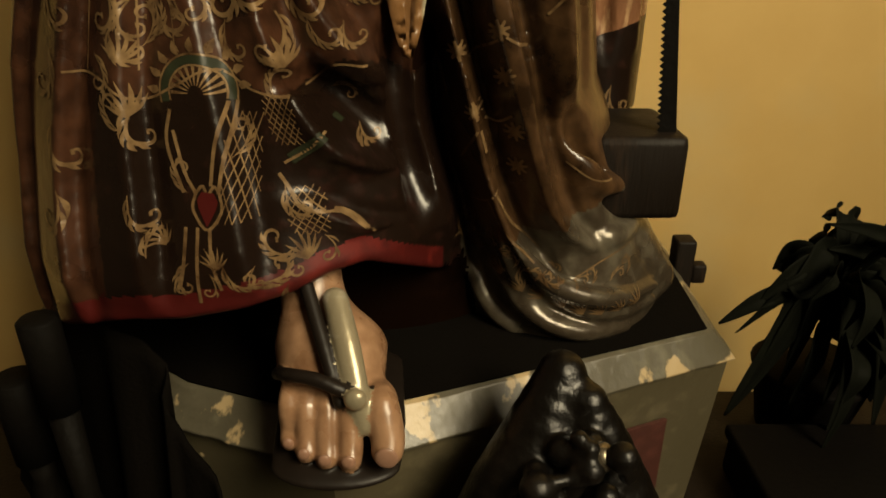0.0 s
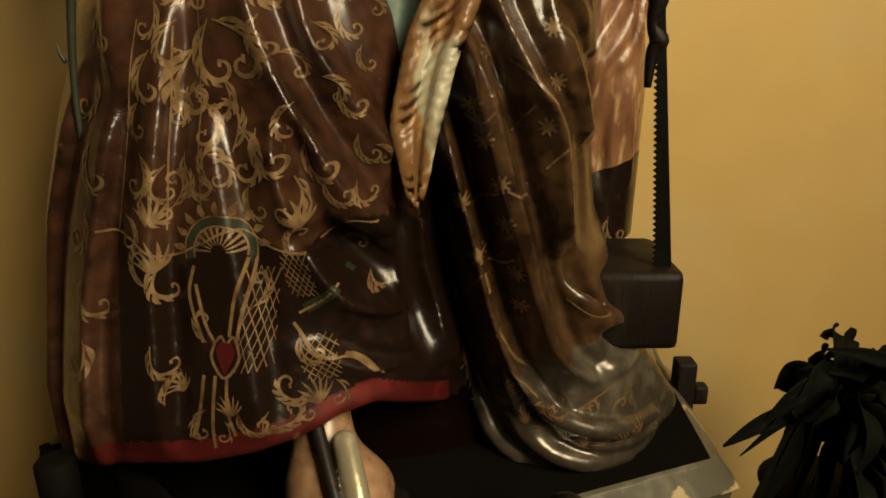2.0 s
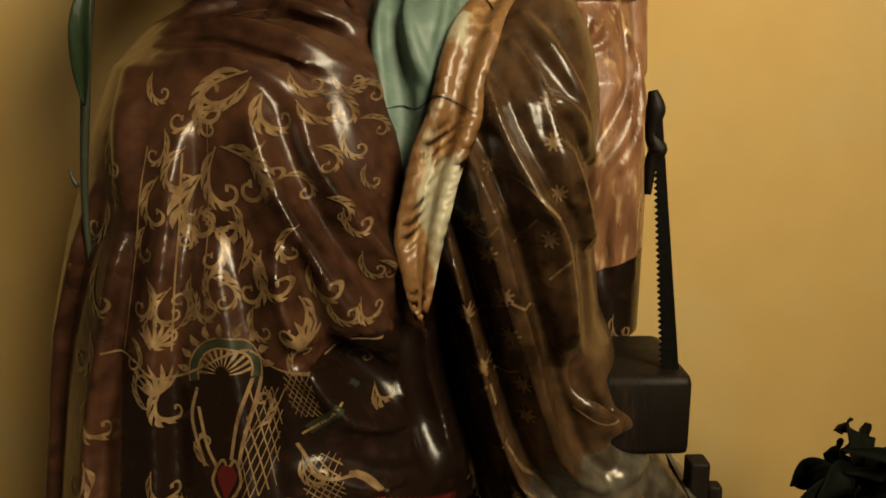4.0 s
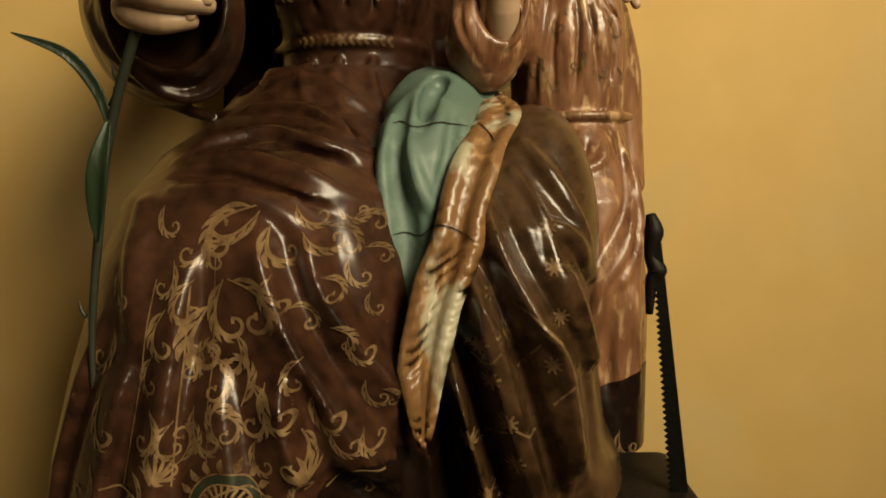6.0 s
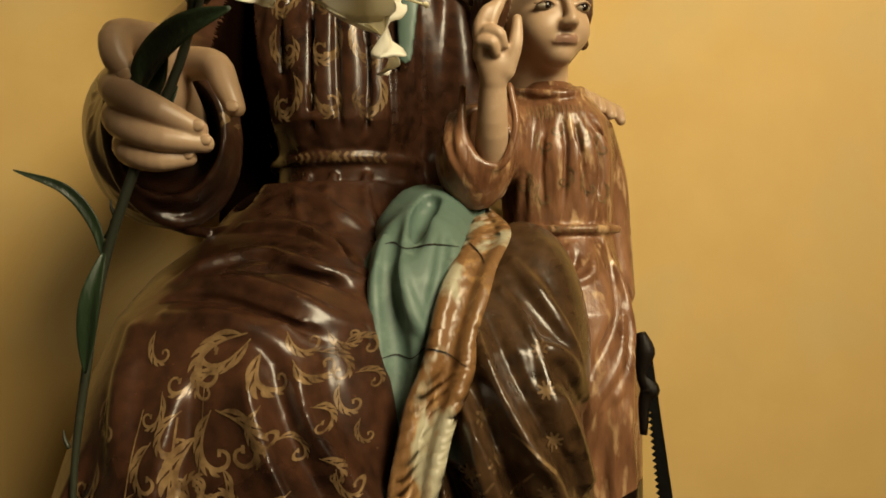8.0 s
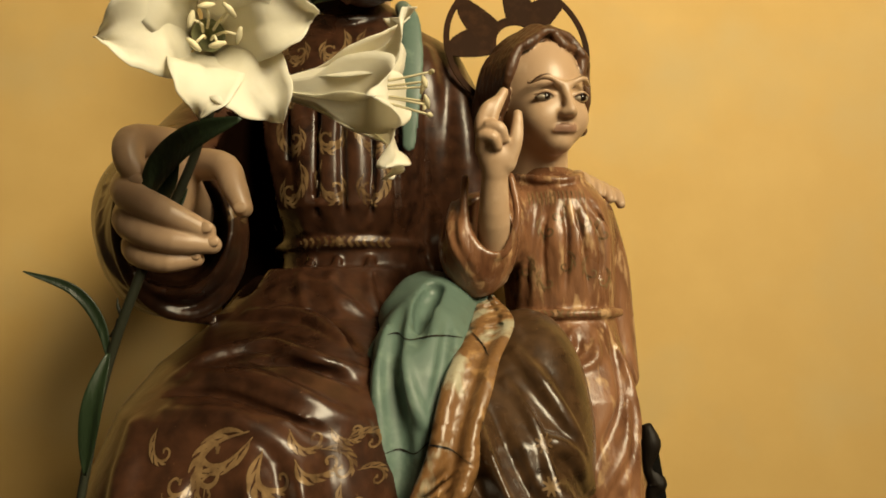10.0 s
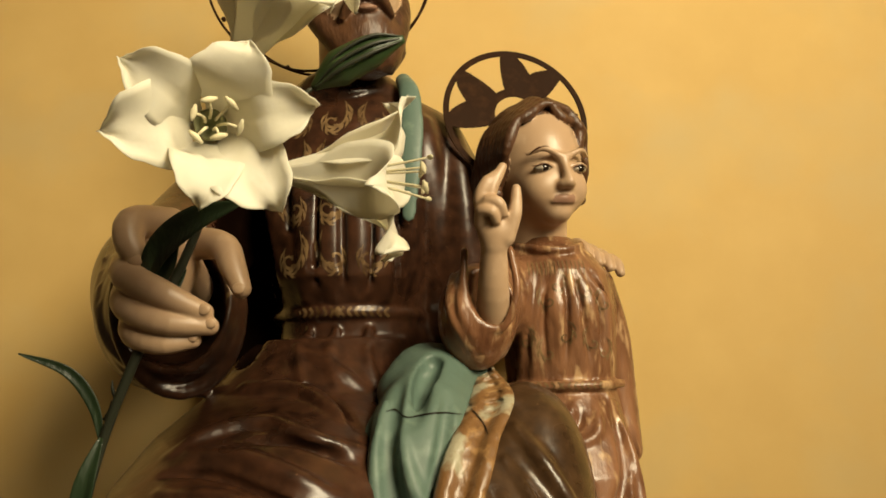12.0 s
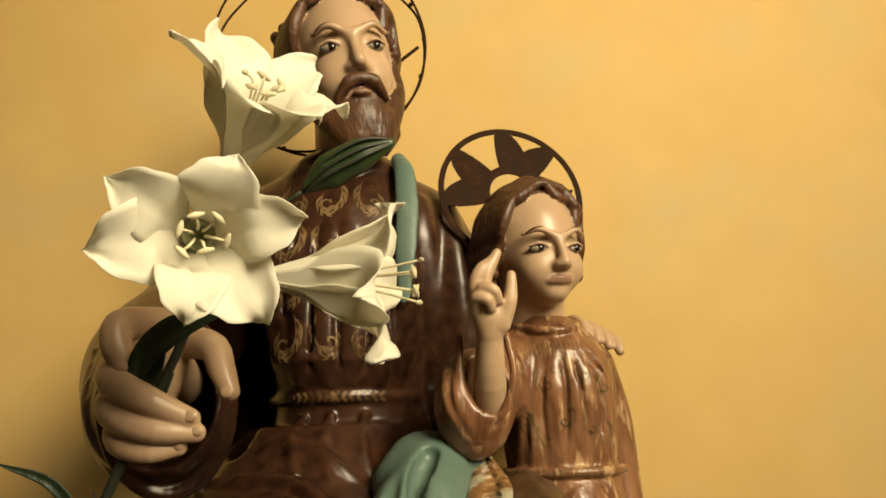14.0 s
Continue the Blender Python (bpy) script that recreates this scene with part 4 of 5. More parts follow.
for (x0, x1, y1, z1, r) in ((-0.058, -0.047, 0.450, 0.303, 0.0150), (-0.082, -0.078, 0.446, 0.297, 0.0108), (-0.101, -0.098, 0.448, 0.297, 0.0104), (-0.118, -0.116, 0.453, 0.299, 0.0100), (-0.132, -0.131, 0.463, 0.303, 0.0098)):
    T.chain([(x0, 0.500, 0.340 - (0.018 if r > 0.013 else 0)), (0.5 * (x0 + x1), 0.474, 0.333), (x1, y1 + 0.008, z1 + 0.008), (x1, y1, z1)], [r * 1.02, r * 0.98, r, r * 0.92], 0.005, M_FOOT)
T.chain([(-0.092, 0.456, 0.281), (-0.094, 0.505, 0.287), (-0.098, 0.60, 0.288)], [0.028, 0.030, 0.028], 0.004, M_LEATHER, squash=(2.0, 1, 0.33))
T.chain([(-0.095, 0.528, 0.405), (-0.083, 0.497, 0.378), (-0.073, 0.470, 0.345), (-0.066, 0.458, 0.320)], [0.011, 0.0115, 0.011, 0.007], 0.003, M_SILVER, squash=(1.05, 0.8, 1))
T.chain([(-0.121, 0.535, 0.415), (-0.101, 0.493, 0.375), (-0.086, 0.464, 0.342)], [0.0065, 0.0065, 0.006], 0.002, M_LEATHER)
T.chain([(-0.150, 0.515, 0.335), (-0.135, 0.482, 0.358), (-0.105, 0.468, 0.362), (-0.080, 0.465, 0.352), (-0.055, 0.485, 0.335)], [0.006], 0.002, M_LEATHER)
T.ball((-0.072, 0.457, 0.350), (0.010, 0.007, 0.010), 0.002, M_SILVER)
saint.add(*T.skin())
for x, y, z, r in ((-0.046, 0.4325, 0.310, 0.0098), (-0.078, 0.4365, 0.302, 0.0062), (-0.098, 0.4385, 0.302, 0.0060), (-0.116, 0.4435, 0.304, 0.0056), (-0.131, 0.4540, 0.307, 0.0050)):
    saint.globe((x, y, z), (r, 0.0028, r * 1.05), M_LIP)

# gilded ornament painted on the robe
gilt = saint.tree()


def scroll(skin, tree, x, z, s, ang, hand=1, leaves=5, mat=M_GOLD):
    """A curling tendril with leaves along it, on the front."""
    s *= 1.15
    a0, n, pts = radians(ang), 26, [(x, z)]
    for i in range(n):
        t = i / n
        a = a0 + hand * (-0.55 + 6.2 * t ** 2.1)
        d = 1.75 * s / n * (1 - 0.45 * t)
        pts.append((pts[-1][0] + d * math.cos(a), pts[-1][1] + d * math.sin(a)))
    skin.strip(tree, pts[::2], [0.02 * s, 0.045 * s, 0.070 * s, 0.060 * s, 0.04 * s], mat, 34)
    skin.strip(tree, [pts[-1], (pts[-1][0] + 0.05 * s, pts[-1][1])], [0.10 * s, 0.10 * s], mat, 4)
    for j in range(leaves):
        i = 1 + int(j * 16 / leaves)
        h = math.atan2(pts[i + 1][1] - pts[i][1], pts[i + 1][0] - pts[i][0])
        for lean, bend, size in ((-0.55, 0.16, 0.46 - 0.04 * j),):
            L, b, q = s * size * (1 - 0.022 * i), h + hand * lean, [pts[i]]
            for _ in range(6):
                q.append((q[-1][0] + L / 6 * math.cos(b), q[-1][1] + L / 6 * math.sin(b)))
                b += hand * bend
            skin.strip(tree, q, [0.012 * s, 0.05 * s, 0.075 * s, 0.05 * s, 0.008 * s], mat, 14)


def fern(skin, tree, x, z, s, ang, n=7, mat=M_GOLD):
    """An upright leaf spray of fingers."""
    for i in range(n):
        b = radians(ang) + (i - (n - 1) / 2) * 0.30
        L = s * (1 - 0.09 * abs(i - (n - 1) / 2))
        skin.strip(tree, [(x, z), (x + 0.5 * L * math.cos(b), z + 0.5 * L * math.sin(b)), (x + L * math.cos(b + 0.12), z + L * math.sin(b + 0.12))], [0.03 * s, 0.10 * s, 0.09 * s, 0.01 * s], mat, 9)


def lattice(skin, tree, x, z, w, h, lean, n=5, mat=M_GOLD):
    for i in range(-n, n + 1):
        f = i / n
        for sgn in (-1, 1):
            a, b = (x + f * w - sgn * 0.5 * w, z - h / 2), (x + f * w + sgn * 0.5 * w, z + h / 2)
            pts = [(a[0] + (b[0] - a[0]) * t + lean * (t - 0.5), a[1] + (b[1] - a[1]) * t) for t in np.linspace(0, 1, 14)]
            pts = [p for p in pts if abs(p[0] - x - lean * (p[1] - z) / h) < w / 2]
            if len(pts) > 3:
                skin.strip(tree, pts, [0.0009], mat, 16)


def fan(skin, tree, x, z, r):
    arc = [(x + r * math.cos(a), z + r * math.sin(a)) for a in np.linspace(-0.25, math.pi + 0.25, 13)]
    skin.strip(tree, arc, [0.0065], M_GREEN, 30, 0.0006)
    for k in (0.84, 1.16):
        skin.strip(tree, [(x + k * (p[0] - x), z + k * (p[1] - z)) for p in arc], [0.0016], M_GOLD, 30, 0.0009)
    for a in np.linspace(0.05, math.pi - 0.05, 11):
        skin.strip(tree, [(x + 0.25 * r * math.cos(a), z + 0.25 * r * math.sin(a)), (x + 0.8 * r * math.cos(a), z + 0.8 * r * math.sin(a))], [0.0008, 0.0030], M_GOLD, 8)
    for a in np.linspace(0.1, math.pi - 0.1, 9):
        skin.strip(tree, [(x + 1.22 * r * math.cos(a), z + 1.22 * r * math.sin(a)), (x + 1.40 * r * math.cos(a + 0.05), z + 1.40 * r * math.sin(a + 0.05)), (x + 1.62 * r * math.cos(a + 0.02), z + 1.62 * r * math.sin(a + 0.02))], [0.004, 0.007, 0.0008], M_GOLD, 8)


def star(skin, tree, x, z, r, mat=M_GOLD):
    for a in np.linspace(0.3, 0.3 + math.pi, 4, endpoint=False):
        dx, dz = r * math.cos(a), r * math.sin(a)
        skin.strip(tree, [(x - dx, z - dz), (x, z), (x + dx, z + dz)], [0.0022, 0.0042, 0.0022], mat, 9)


def lines(skin, tree, pts, w, mat=M_GOLD, n=16):
    skin.strip(tree, pts, [w], mat, n)



scroll(saint, gilt, -0.174, 0.832, 0.061, 225, 1)
scroll(saint, gilt, -0.171, 0.827, 0.050, 200, -1)
scroll(saint, gilt, -0.194, 0.770, 0.061, -50, -1)
scroll(saint, gilt, -0.198, 0.770, 0.055, -80, 1)
scroll(saint, gilt, -0.210, 0.750, 0.061, -95, 1)
scroll(saint, gilt, -0.222, 0.685, 0.038, 60, -1)
scroll(saint, gilt, -0.221, 0.665, 0.044, -60, 1)
scroll(saint, gilt, -0.181, 0.664, 0.044, 100, 1)
scroll(saint, gilt, -0.175, 0.685, 0.050, -80, -1)
scroll(saint, gilt, -0.160, 0.684, 0.044, -60, 1)
scroll(saint, gilt, -0.134, 0.807, 0.038, -20, 1)
scroll(saint, gilt, -0.115, 0.812, 0.038, -45, -1)
scroll(saint, gilt, -0.097, 0.782, 0.033, -60, 1)
scroll(saint, gilt, -0.117, 0.768, 0.028, -60, -1)
scroll(saint, gilt, -0.245, 0.746, 0.044, -95, 1)
scroll(saint, gilt, -0.256, 0.665, 0.038, -100, -1)
scroll(saint, gilt, -0.254, 0.634, 0.033, -60, 1)
scroll(saint, gilt, -0.121, 0.674, 0.044, -60, 1)
scroll(saint, gilt, -0.132, 0.643, 0.038, -100, -1)
scroll(saint, gilt, -0.095, 0.714, 0.033, -50, 1)
scroll(saint, gilt, -0.081, 0.673, 0.033, -60, 1)
scroll(saint, gilt, -0.263, 0.834, 0.033, -60, 1)
scroll(saint, gilt, -0.095, 0.816, 0.033, -10, -1)
scroll(saint, gilt, -0.084, 0.789, 0.028, -30, -1)
scroll(saint, gilt, -0.162, 0.817, 0.044, -60, 1)
scroll(saint, gilt, -0.216, 0.814, 0.038, -120, -1)
scroll(saint, gilt, -0.193, 0.634, 0.038, 95, -1)
scroll(saint, gilt, -0.224, 0.624, 0.030, 85, 1)
scroll(saint, gilt, -0.185, 0.803, 0.038, -140, 1)
scroll(saint, gilt, -0.155, 0.774, 0.038, -80, 1)
scroll(saint, gilt, -0.145, 0.744, 0.033, -40, -1)
scroll(saint, gilt, -0.187, 0.725, 0.038, -100, -1)
scroll(saint, gilt, -0.206, 0.705, 0.038, -80, -1)
scroll(saint, gilt, -0.224, 0.770, 0.038, -100, 1)
scroll(saint, gilt, -0.230, 0.716, 0.033, -80, -1)
scroll(saint, gilt, -0.237, 0.655, 0.033, -95, 1)
scroll(saint, gilt, -0.201, 0.665, 0.033, -60, -1)
scroll(saint, gilt, -0.168, 0.638, 0.033, -70, 1)
scroll(saint, gilt, -0.109, 0.724, 0.030, -50, -1)
scroll(saint, gilt, -0.129, 0.704, 0.033, -110, 1)
scroll(saint, gilt, -0.108, 0.638, 0.033, -40, 1)
scroll(saint, gilt, -0.083, 0.632, 0.025, -50, 1)
scroll(saint, gilt, -0.242, 0.785, 0.033, -110, -1)
scroll(saint, gilt, -0.258, 0.706, 0.033, -90, 1)
scroll(saint, gilt, -0.273, 0.614, 0.030, -80, -1)
scroll(saint, gilt, -0.067, 0.663, 0.025, -60, -1)
scroll(saint, gilt, -0.109, 0.830, 0.033, -20, 1)
scroll(saint, gilt, -0.142, 0.831, 0.033, -30, 1)
scroll(saint, gilt, -0.079, 0.748, 0.025, -70, 1)
scroll(saint, gilt, -0.244, 0.577, 0.038, -80, 1)
scroll(saint, gilt, -0.252, 0.556, 0.033, 110, -1)
scroll(saint, gilt, -0.235, 0.618, 0.033, 80, 1)
scroll(saint, gilt, -0.252, 0.508, 0.033, -60, 1)
scroll(saint, gilt, -0.243, 0.457, 0.025, 60, -1)
scroll(saint, gilt, -0.170, 0.534, 0.033, 70, 1)
scroll(saint, gilt, -0.207, 0.507, 0.028, 100, -1)
scroll(saint, gilt, -0.210, 0.451, 0.028, -100, 1)
scroll(saint, gilt, -0.182, 0.451, 0.033, -40, 1)
scroll(saint, gilt, -0.120, 0.451, 0.038, 150, -1)
scroll(saint, gilt, -0.132, 0.427, 0.033, -70, 1)
scroll(saint, gilt, -0.163, 0.433, 0.038, 20, 1)
scroll(saint, gilt, -0.076, 0.544, 0.025, -40, 1)
scroll(saint, gilt, -0.099, 0.576, 0.025, -20, -1)
scroll(saint, gilt, -0.132, 0.507, 0.033, -50, 1)
scroll(saint, gilt, -0.133, 0.576, 0.028, 80, -1)
fern(saint, gilt, -0.248, 0.567, 0.028, 95)
fern(saint, gilt, -0.250, 0.608, 0.025, 80)
fern(saint, gilt, -0.126, 0.602, 0.025, 100)
fern(saint, gilt, -0.116, 0.445, 0.028, 100)
fern(saint, gilt, -0.188, 0.445, 0.022, 90)
fern(saint, gilt, -0.230, 0.463, 0.022, 110)
fern(saint, gilt, -0.114, 0.421, 0.025, -80)
scroll(saint, gilt, -0.193, 0.442, 0.022, -95, -1, 2)
scroll(saint, gilt, -0.157, 0.447, 0.022, -85, 1, 2)
scroll(saint, gilt, -0.123, 0.458, 0.028, -95, 1, 2)
scroll(saint, gilt, -0.102, 0.463, 0.025, -80, -1, 2)
scroll(saint, gilt, -0.219, 0.442, 0.019, -90, 1, 2)
for i, x in enumerate((-0.205, -0.150, -0.095)):
    for k in range(4):
        hand_k = (-1) ** (i + k)
        scroll(saint, gilt, x - 0.012 * hand_k, 1.350 - 0.068 * k, 0.058, -90 + 20 * hand_k, hand_k, 5)
        scroll(saint, gilt, x + 0.012 * hand_k, 1.330 - 0.068 * k, 0.044, -90 - 20 * hand_k, -hand_k, 4)
for i in range(6):
    scroll(saint, gilt, -0.300 - 0.004 * i, 0.78 - 0.055 * i, 0.042, -95 + 22 * (-1) ** i, (-1) ** i, 4)
for x0, z0, x1, z1 in ((-0.226, 0.765, -0.240, 0.60), (-0.206, 0.790, -0.207, 0.62), (-0.258, 0.77, -0.282, 0.60)):
    lines(saint, gilt, [(x0 + (x1 - x0) * k / 8, z0 + (z1 - z0) * k / 8) for k in range(9)], 0.0012, M_GOLD, 60)
for i in range(9):
    x = 0.03 + 0.022 * i
    z = 0.405 - 0.055 * math.sin(min(i, 6) / 6 * 1.57)
    scroll(saint, gilt, x, z, 0.020, 60 + 40 * (-1) ** i, (-1) ** i, 3)
    fern(saint, gilt, x + 0.012, z - 0.032, 0.022, 120, 6)
fan(saint, gilt, -0.193, 0.584, 0.026)
lattice(saint, gilt, -0.163, 0.526, 0.030, 0.085, 0.010)
lattice(saint, gilt, -0.129, 0.561, 0.026, 0.040, -0.010)
lattice(saint, gilt, -0.115, 0.485, 0.034, 0.040, -0.010)
lines(saint, gilt, [(-0.215, 0.556), (-0.208, 0.524), (-0.200, 0.507)], 0.003, M_GOLD)
lines(saint, gilt, [(-0.171, 0.577), (-0.181, 0.545), (-0.187, 0.513)], 0.003, M_GOLD)
lines(saint, gilt, [(-0.216, 0.572), (-0.221, 0.545), (-0.210, 0.507)], 0.003, M_GOLD)
lines(saint, gilt, [(-0.164, 0.577), (-0.175, 0.534), (-0.181, 0.507)], 0.003, M_GOLD)
lines(saint, gilt, [(-0.210, 0.480), (-0.214, 0.451), (-0.219, 0.428)], 0.003, M_GOLD)
lines(saint, gilt, [(-0.200, 0.480), (-0.203, 0.445), (-0.203, 0.416)], 0.003, M_GOLD)
lines(saint, gilt, [(-0.190, 0.479), (-0.190, 0.451), (-0.184, 0.428)], 0.003, M_GOLD)
saint.strip(gilt, [(-0.190, 0.508), (-0.191, 0.495), (-0.192, 0.481)], [0.010, 0.018, 0.015, 0.008, 0.001], M_RED, 14)
lines(saint, gilt, [(-0.200, 0.507), (-0.203, 0.494), (-0.192, 0.478), (-0.179, 0.493), (-0.180, 0.507)], 0.0026, M_GOLD)
lines(saint, gilt, [(-0.200, 0.507), (-0.194, 0.513), (-0.190, 0.506), (-0.184, 0.513), (-0.180, 0.507)], 0.0026, M_GOLD)
lines(saint, gilt, [(-0.126, 0.529), (-0.105, 0.542), (-0.090, 0.555)], 0.01, M_GREEN)
lines(saint, gilt, [(-0.131, 0.526), (-0.108, 0.539), (-0.090, 0.558)], 0.0025, M_GOLD)
lines(saint, gilt, [(-0.136, 0.518), (-0.118, 0.490), (-0.088, 0.479), (-0.054, 0.450)], 0.003, M_GOLD)
star(saint, gilt, 0.057, 0.578, 0.0095)
star(saint, gilt, 0.048, 0.705, 0.0095)
star(saint, gilt, 0.034, 0.661, 0.0095)
star(saint, gilt, 0.050, 0.620, 0.0095)
star(saint, gilt, 0.030, 0.545, 0.0095)
star(saint, gilt, 0.069, 0.525, 0.0095)
star(saint, gilt, 0.023, 0.694, 0.0095)
star(saint, gilt, 0.101, 0.762, 0.0095)
star(saint, gilt, 0.097, 0.801, 0.0095)
star(saint, gilt, 0.094, 0.673, 0.0095)
star(saint, gilt, 0.038, 0.742, 0.0095)
star(saint, gilt, 0.013, 0.600, 0.0095)
star(saint, gilt, 0.074, 0.489, 0.0095)
star(saint, gilt, 0.108, 0.711, 0.0095)
lines(saint, gilt, [(0.016, 0.683), (0.032, 0.678), (0.044, 0.689)], 0.0024, M_GOLD)
lines(saint, gilt, [(0.056, 0.614), (0.079, 0.602)], 0.0024, M_GOLD)
lines(saint, gilt, [(0.021, 0.591), (0.050, 0.611)], 0.0024, M_GOLD)
lines(saint, gilt, [(0.027, 0.542), (0.051, 0.529), (0.066, 0.541)], 0.0024, M_GOLD)
lines(saint, gilt, [(0.019, 0.488), (0.033, 0.526)], 0.0024, M_GOLD)
lines(saint, gilt, [(0.057, 0.735), (0.076, 0.721), (0.107, 0.688)], 0.0024, M_GOLD)
lines(saint, gilt, [(0.061, 0.666), (0.082, 0.694)], 0.0024, M_GOLD)
lines(saint, gilt, [(0.095, 0.631), (0.117, 0.654)], 0.0024, M_GOLD)
lines(saint, gilt, [(-0.007, 0.591), (0.004, 0.554)], 0.0024, M_GOLD)
lines(saint, gilt, [(0.036, 0.526), (0.042, 0.504)], 0.0024, M_GOLD)
scroll(saint, gilt, 0.033, 0.388, 0.030, 120, 1, 4)
scroll(saint, gilt, 0.051, 0.422, 0.033, -60, 1, 4)
scroll(saint, gilt, 0.082, 0.354, 0.033, 60, -1, 4)
scroll(saint, gilt, 0.100, 0.381, 0.033, -30, 1, 4)
scroll(saint, gilt, 0.021, 0.409, 0.022, -60, 1, 4)
lines(saint, gilt, [(0.009, 0.435), (0.039, 0.448), (0.056, 0.468)], 0.0018, M_GOLD)
lines(saint, gilt, [(0.012, 0.402), (0.033, 0.395), (0.051, 0.402)], 0.0018, M_GOLD)
lines(saint, gilt, [(0.045, 0.455), (0.063, 0.422), (0.094, 0.388)], 0.0018, M_GOLD)
lines(saint, gilt, [(0.053, 0.461), (0.072, 0.425), (0.103, 0.391)], 0.0018, M_GOLD)
lines(saint, gilt, [(0.126, 0.486), (0.156, 0.467), (0.186, 0.461)], 0.0018, M_GOLD)
lines(saint, gilt, [(0.143, 0.360), (0.173, 0.374), (0.215, 0.381)], 0.0018, M_GOLD)
for i in range(15):
    x = -0.215 + 0.0098 * i
    s = 1 if x < -0.145 else -1
    lines(saint, gilt, [(x, 1.0440), (x + s * 0.0045, 1.0375), (x, 1.0310)], 0.0042, M_GOLD, 8)
star(saint, gilt, -0.146, 1.0375, 0.006)
# rubbed edge of the lining and the border's upper line
lines(saint, gilt, [(-0.30 + 0.03 * i, 0.590 + 0.012 * math.sin((-0.30 + 0.03 * i) * 60)) for i in range(9)], 0.002, M_GOLD, 60)

crack_lines = [[(-0.062, 0.797), (-0.048, 0.799), (-0.032, 0.796), (-0.017, 0.807), (-0.001, 0.805), (0.022, 0.792)], [(-0.062, 0.912), (-0.051, 0.913), (-0.037, 0.906), (-0.009, 0.910), (0.018, 0.907)], [(0.029, 0.912), (0.040, 0.899), (0.045, 0.888)]]
for path in crack_lines:
    for lump in (1, 2):
        saint.strip(saint.tree(lump), path, [0.0006, 0.0018, 0.0009, 0.0018, 0.0005], M_LEATHER, 50, 0.0009)

statue = saint.finish("seated_statue", PALETTE)
tagged(statue, "painted wooden statue of a seated bearded saint in gilded brown robes", "statue")

# ---- standing child statue ----
C = Clay((-0.03, 0.70, 0.46), (0.31, 1.14, 1.16), 0.003)
C.loft([(0.488, 0.200, 0.95, 0.060, 0.09), (0.56, 0.198, 0.95, 0.063, 0.095), (0.70, 0.187, 0.955, 0.077, 0.105), (0.82, 0.168, 0.965, 0.088, 0.105), (0.89, 0.166, 0.985, 0.080, 0.088),
        (0.93, 0.166, 1.0, 0.076, 0.080), (0.96, 0.166, 1.0, 0.079, 0.086), (1.04, 0.165, 1.0, 0.081, 0.094), (1.088, 0.165, 1.0, 0.076, 0.085), (1.118, 0.162, 1.0, 0.058, 0.065), (1.142, 0.155, 0.995, 0.036, 0.042)], 0.012, M_CHILD, 2.2)
C.chain([(0.225, 1.01, 1.075), (0.243, 1.02, 1.00), (0.250, 1.02, 0.90), (0.255, 1.0, 0.84)], [0.030, 0.032, 0.030, 0.022], 0.012, M_CHILD)
C.chain([(0.10, 0.97, 1.07), (0.055, 0.90, 1.035), (0.048, 0.85, 1.030)], [0.042, 0.046, 0.045], 0.02, M_CHILD, squash=(1, 1, 1.25))
C.ball((0.040, 0.83, 1.015), (0.046, 0.048, 0.062), 0.02, M_CHILD)
C.chain([(0.058, 0.76, 1.085), (0.058, 0.80, 1.04), (0.060, 0.85, 1.01)], [0.036, 0.032, 0.022], 0.006, M_CHILD, cut=True, squash=(0.9, 1, 1.2))
C.survey()
folds = [([(0.214, 0.920), (0.236, 0.852), (0.241, 0.782), (0.217, 0.726), (0.182, 0.690)], 0.008, 0.009),
         ([(0.197, 0.907), (0.191, 0.870), (0.146, 0.854)], 0.007, 0.008),
         ([(0.170, 0.911), (0.153, 0.888), (0.122, 0.878)], 0.006, 0.007),
         ([(0.226, 0.817), (0.217, 0.761), (0.182, 0.712), (0.178, 0.680)], 0.009, 0.008),
         ([(0.244, 0.796), (0.225, 0.689), (0.234, 0.571)], 0.010, 0.008),
         ([(0.012, 1.07), (0.010, 1.02), (0.035, 0.975)], 0.006, 0.006),
         ([(0.024, 1.07), (0.022, 1.02), (0.045, 0.975)], 0.005, 0.006)]
for p, r, o in folds:
    C.ridge(p, r, o)
for p, r, o in (([(0.225, 0.907), (0.223, 0.817), (0.182, 0.748)], 0.008, 0.009), ([(0.203, 0.712), (0.190, 0.631), (0.198, 0.557)], 0.010, 0.010), ([(0.178, 0.90), (0.166, 0.876), (0.130, 0.862)], 0.005, 0.006)):
    C.valley(p, r, o)
for x0, x1, x2 in ((0.134, 0.109, 0.105), (0.145, 0.127, 0.124), (0.158, 0.153, 0.154), (0.172, 0.179, 0.183), (0.185, 0.200, 0.202), (0.196, 0.219, 0.220)):
    wob = 0.004 * math.sin(x1 * 400)
    C.ridge([(x0, 1.100), (x1 + wob, 1.05), (x1 - wob, 1.0), (x2, 0.940)], 0.009, 0.0036)
    C.valley([(x0 + 0.006, 1.085), (x1 + 0.010 - wob, 1.03), (x2 + 0.010 + wob, 0.955)], 0.0036, 0.0045)
C.chain([(0.088, 0.965, 0.930), (0.12, 0.925, 0.931), (0.166, 0.913, 0.931), (0.212, 0.925, 0.931), (0.245, 0.965, 0.932)], [0.0065], 0.003, M_CHILD)
C.chain([(0.108, 0.965, 1.130), (0.133, 0.936, 1.120), (0.160, 0.930, 1.117), (0.186, 0.941, 1.121), (0.200, 0.97, 1.131)], [0.006], 0.003, M_CHILD)
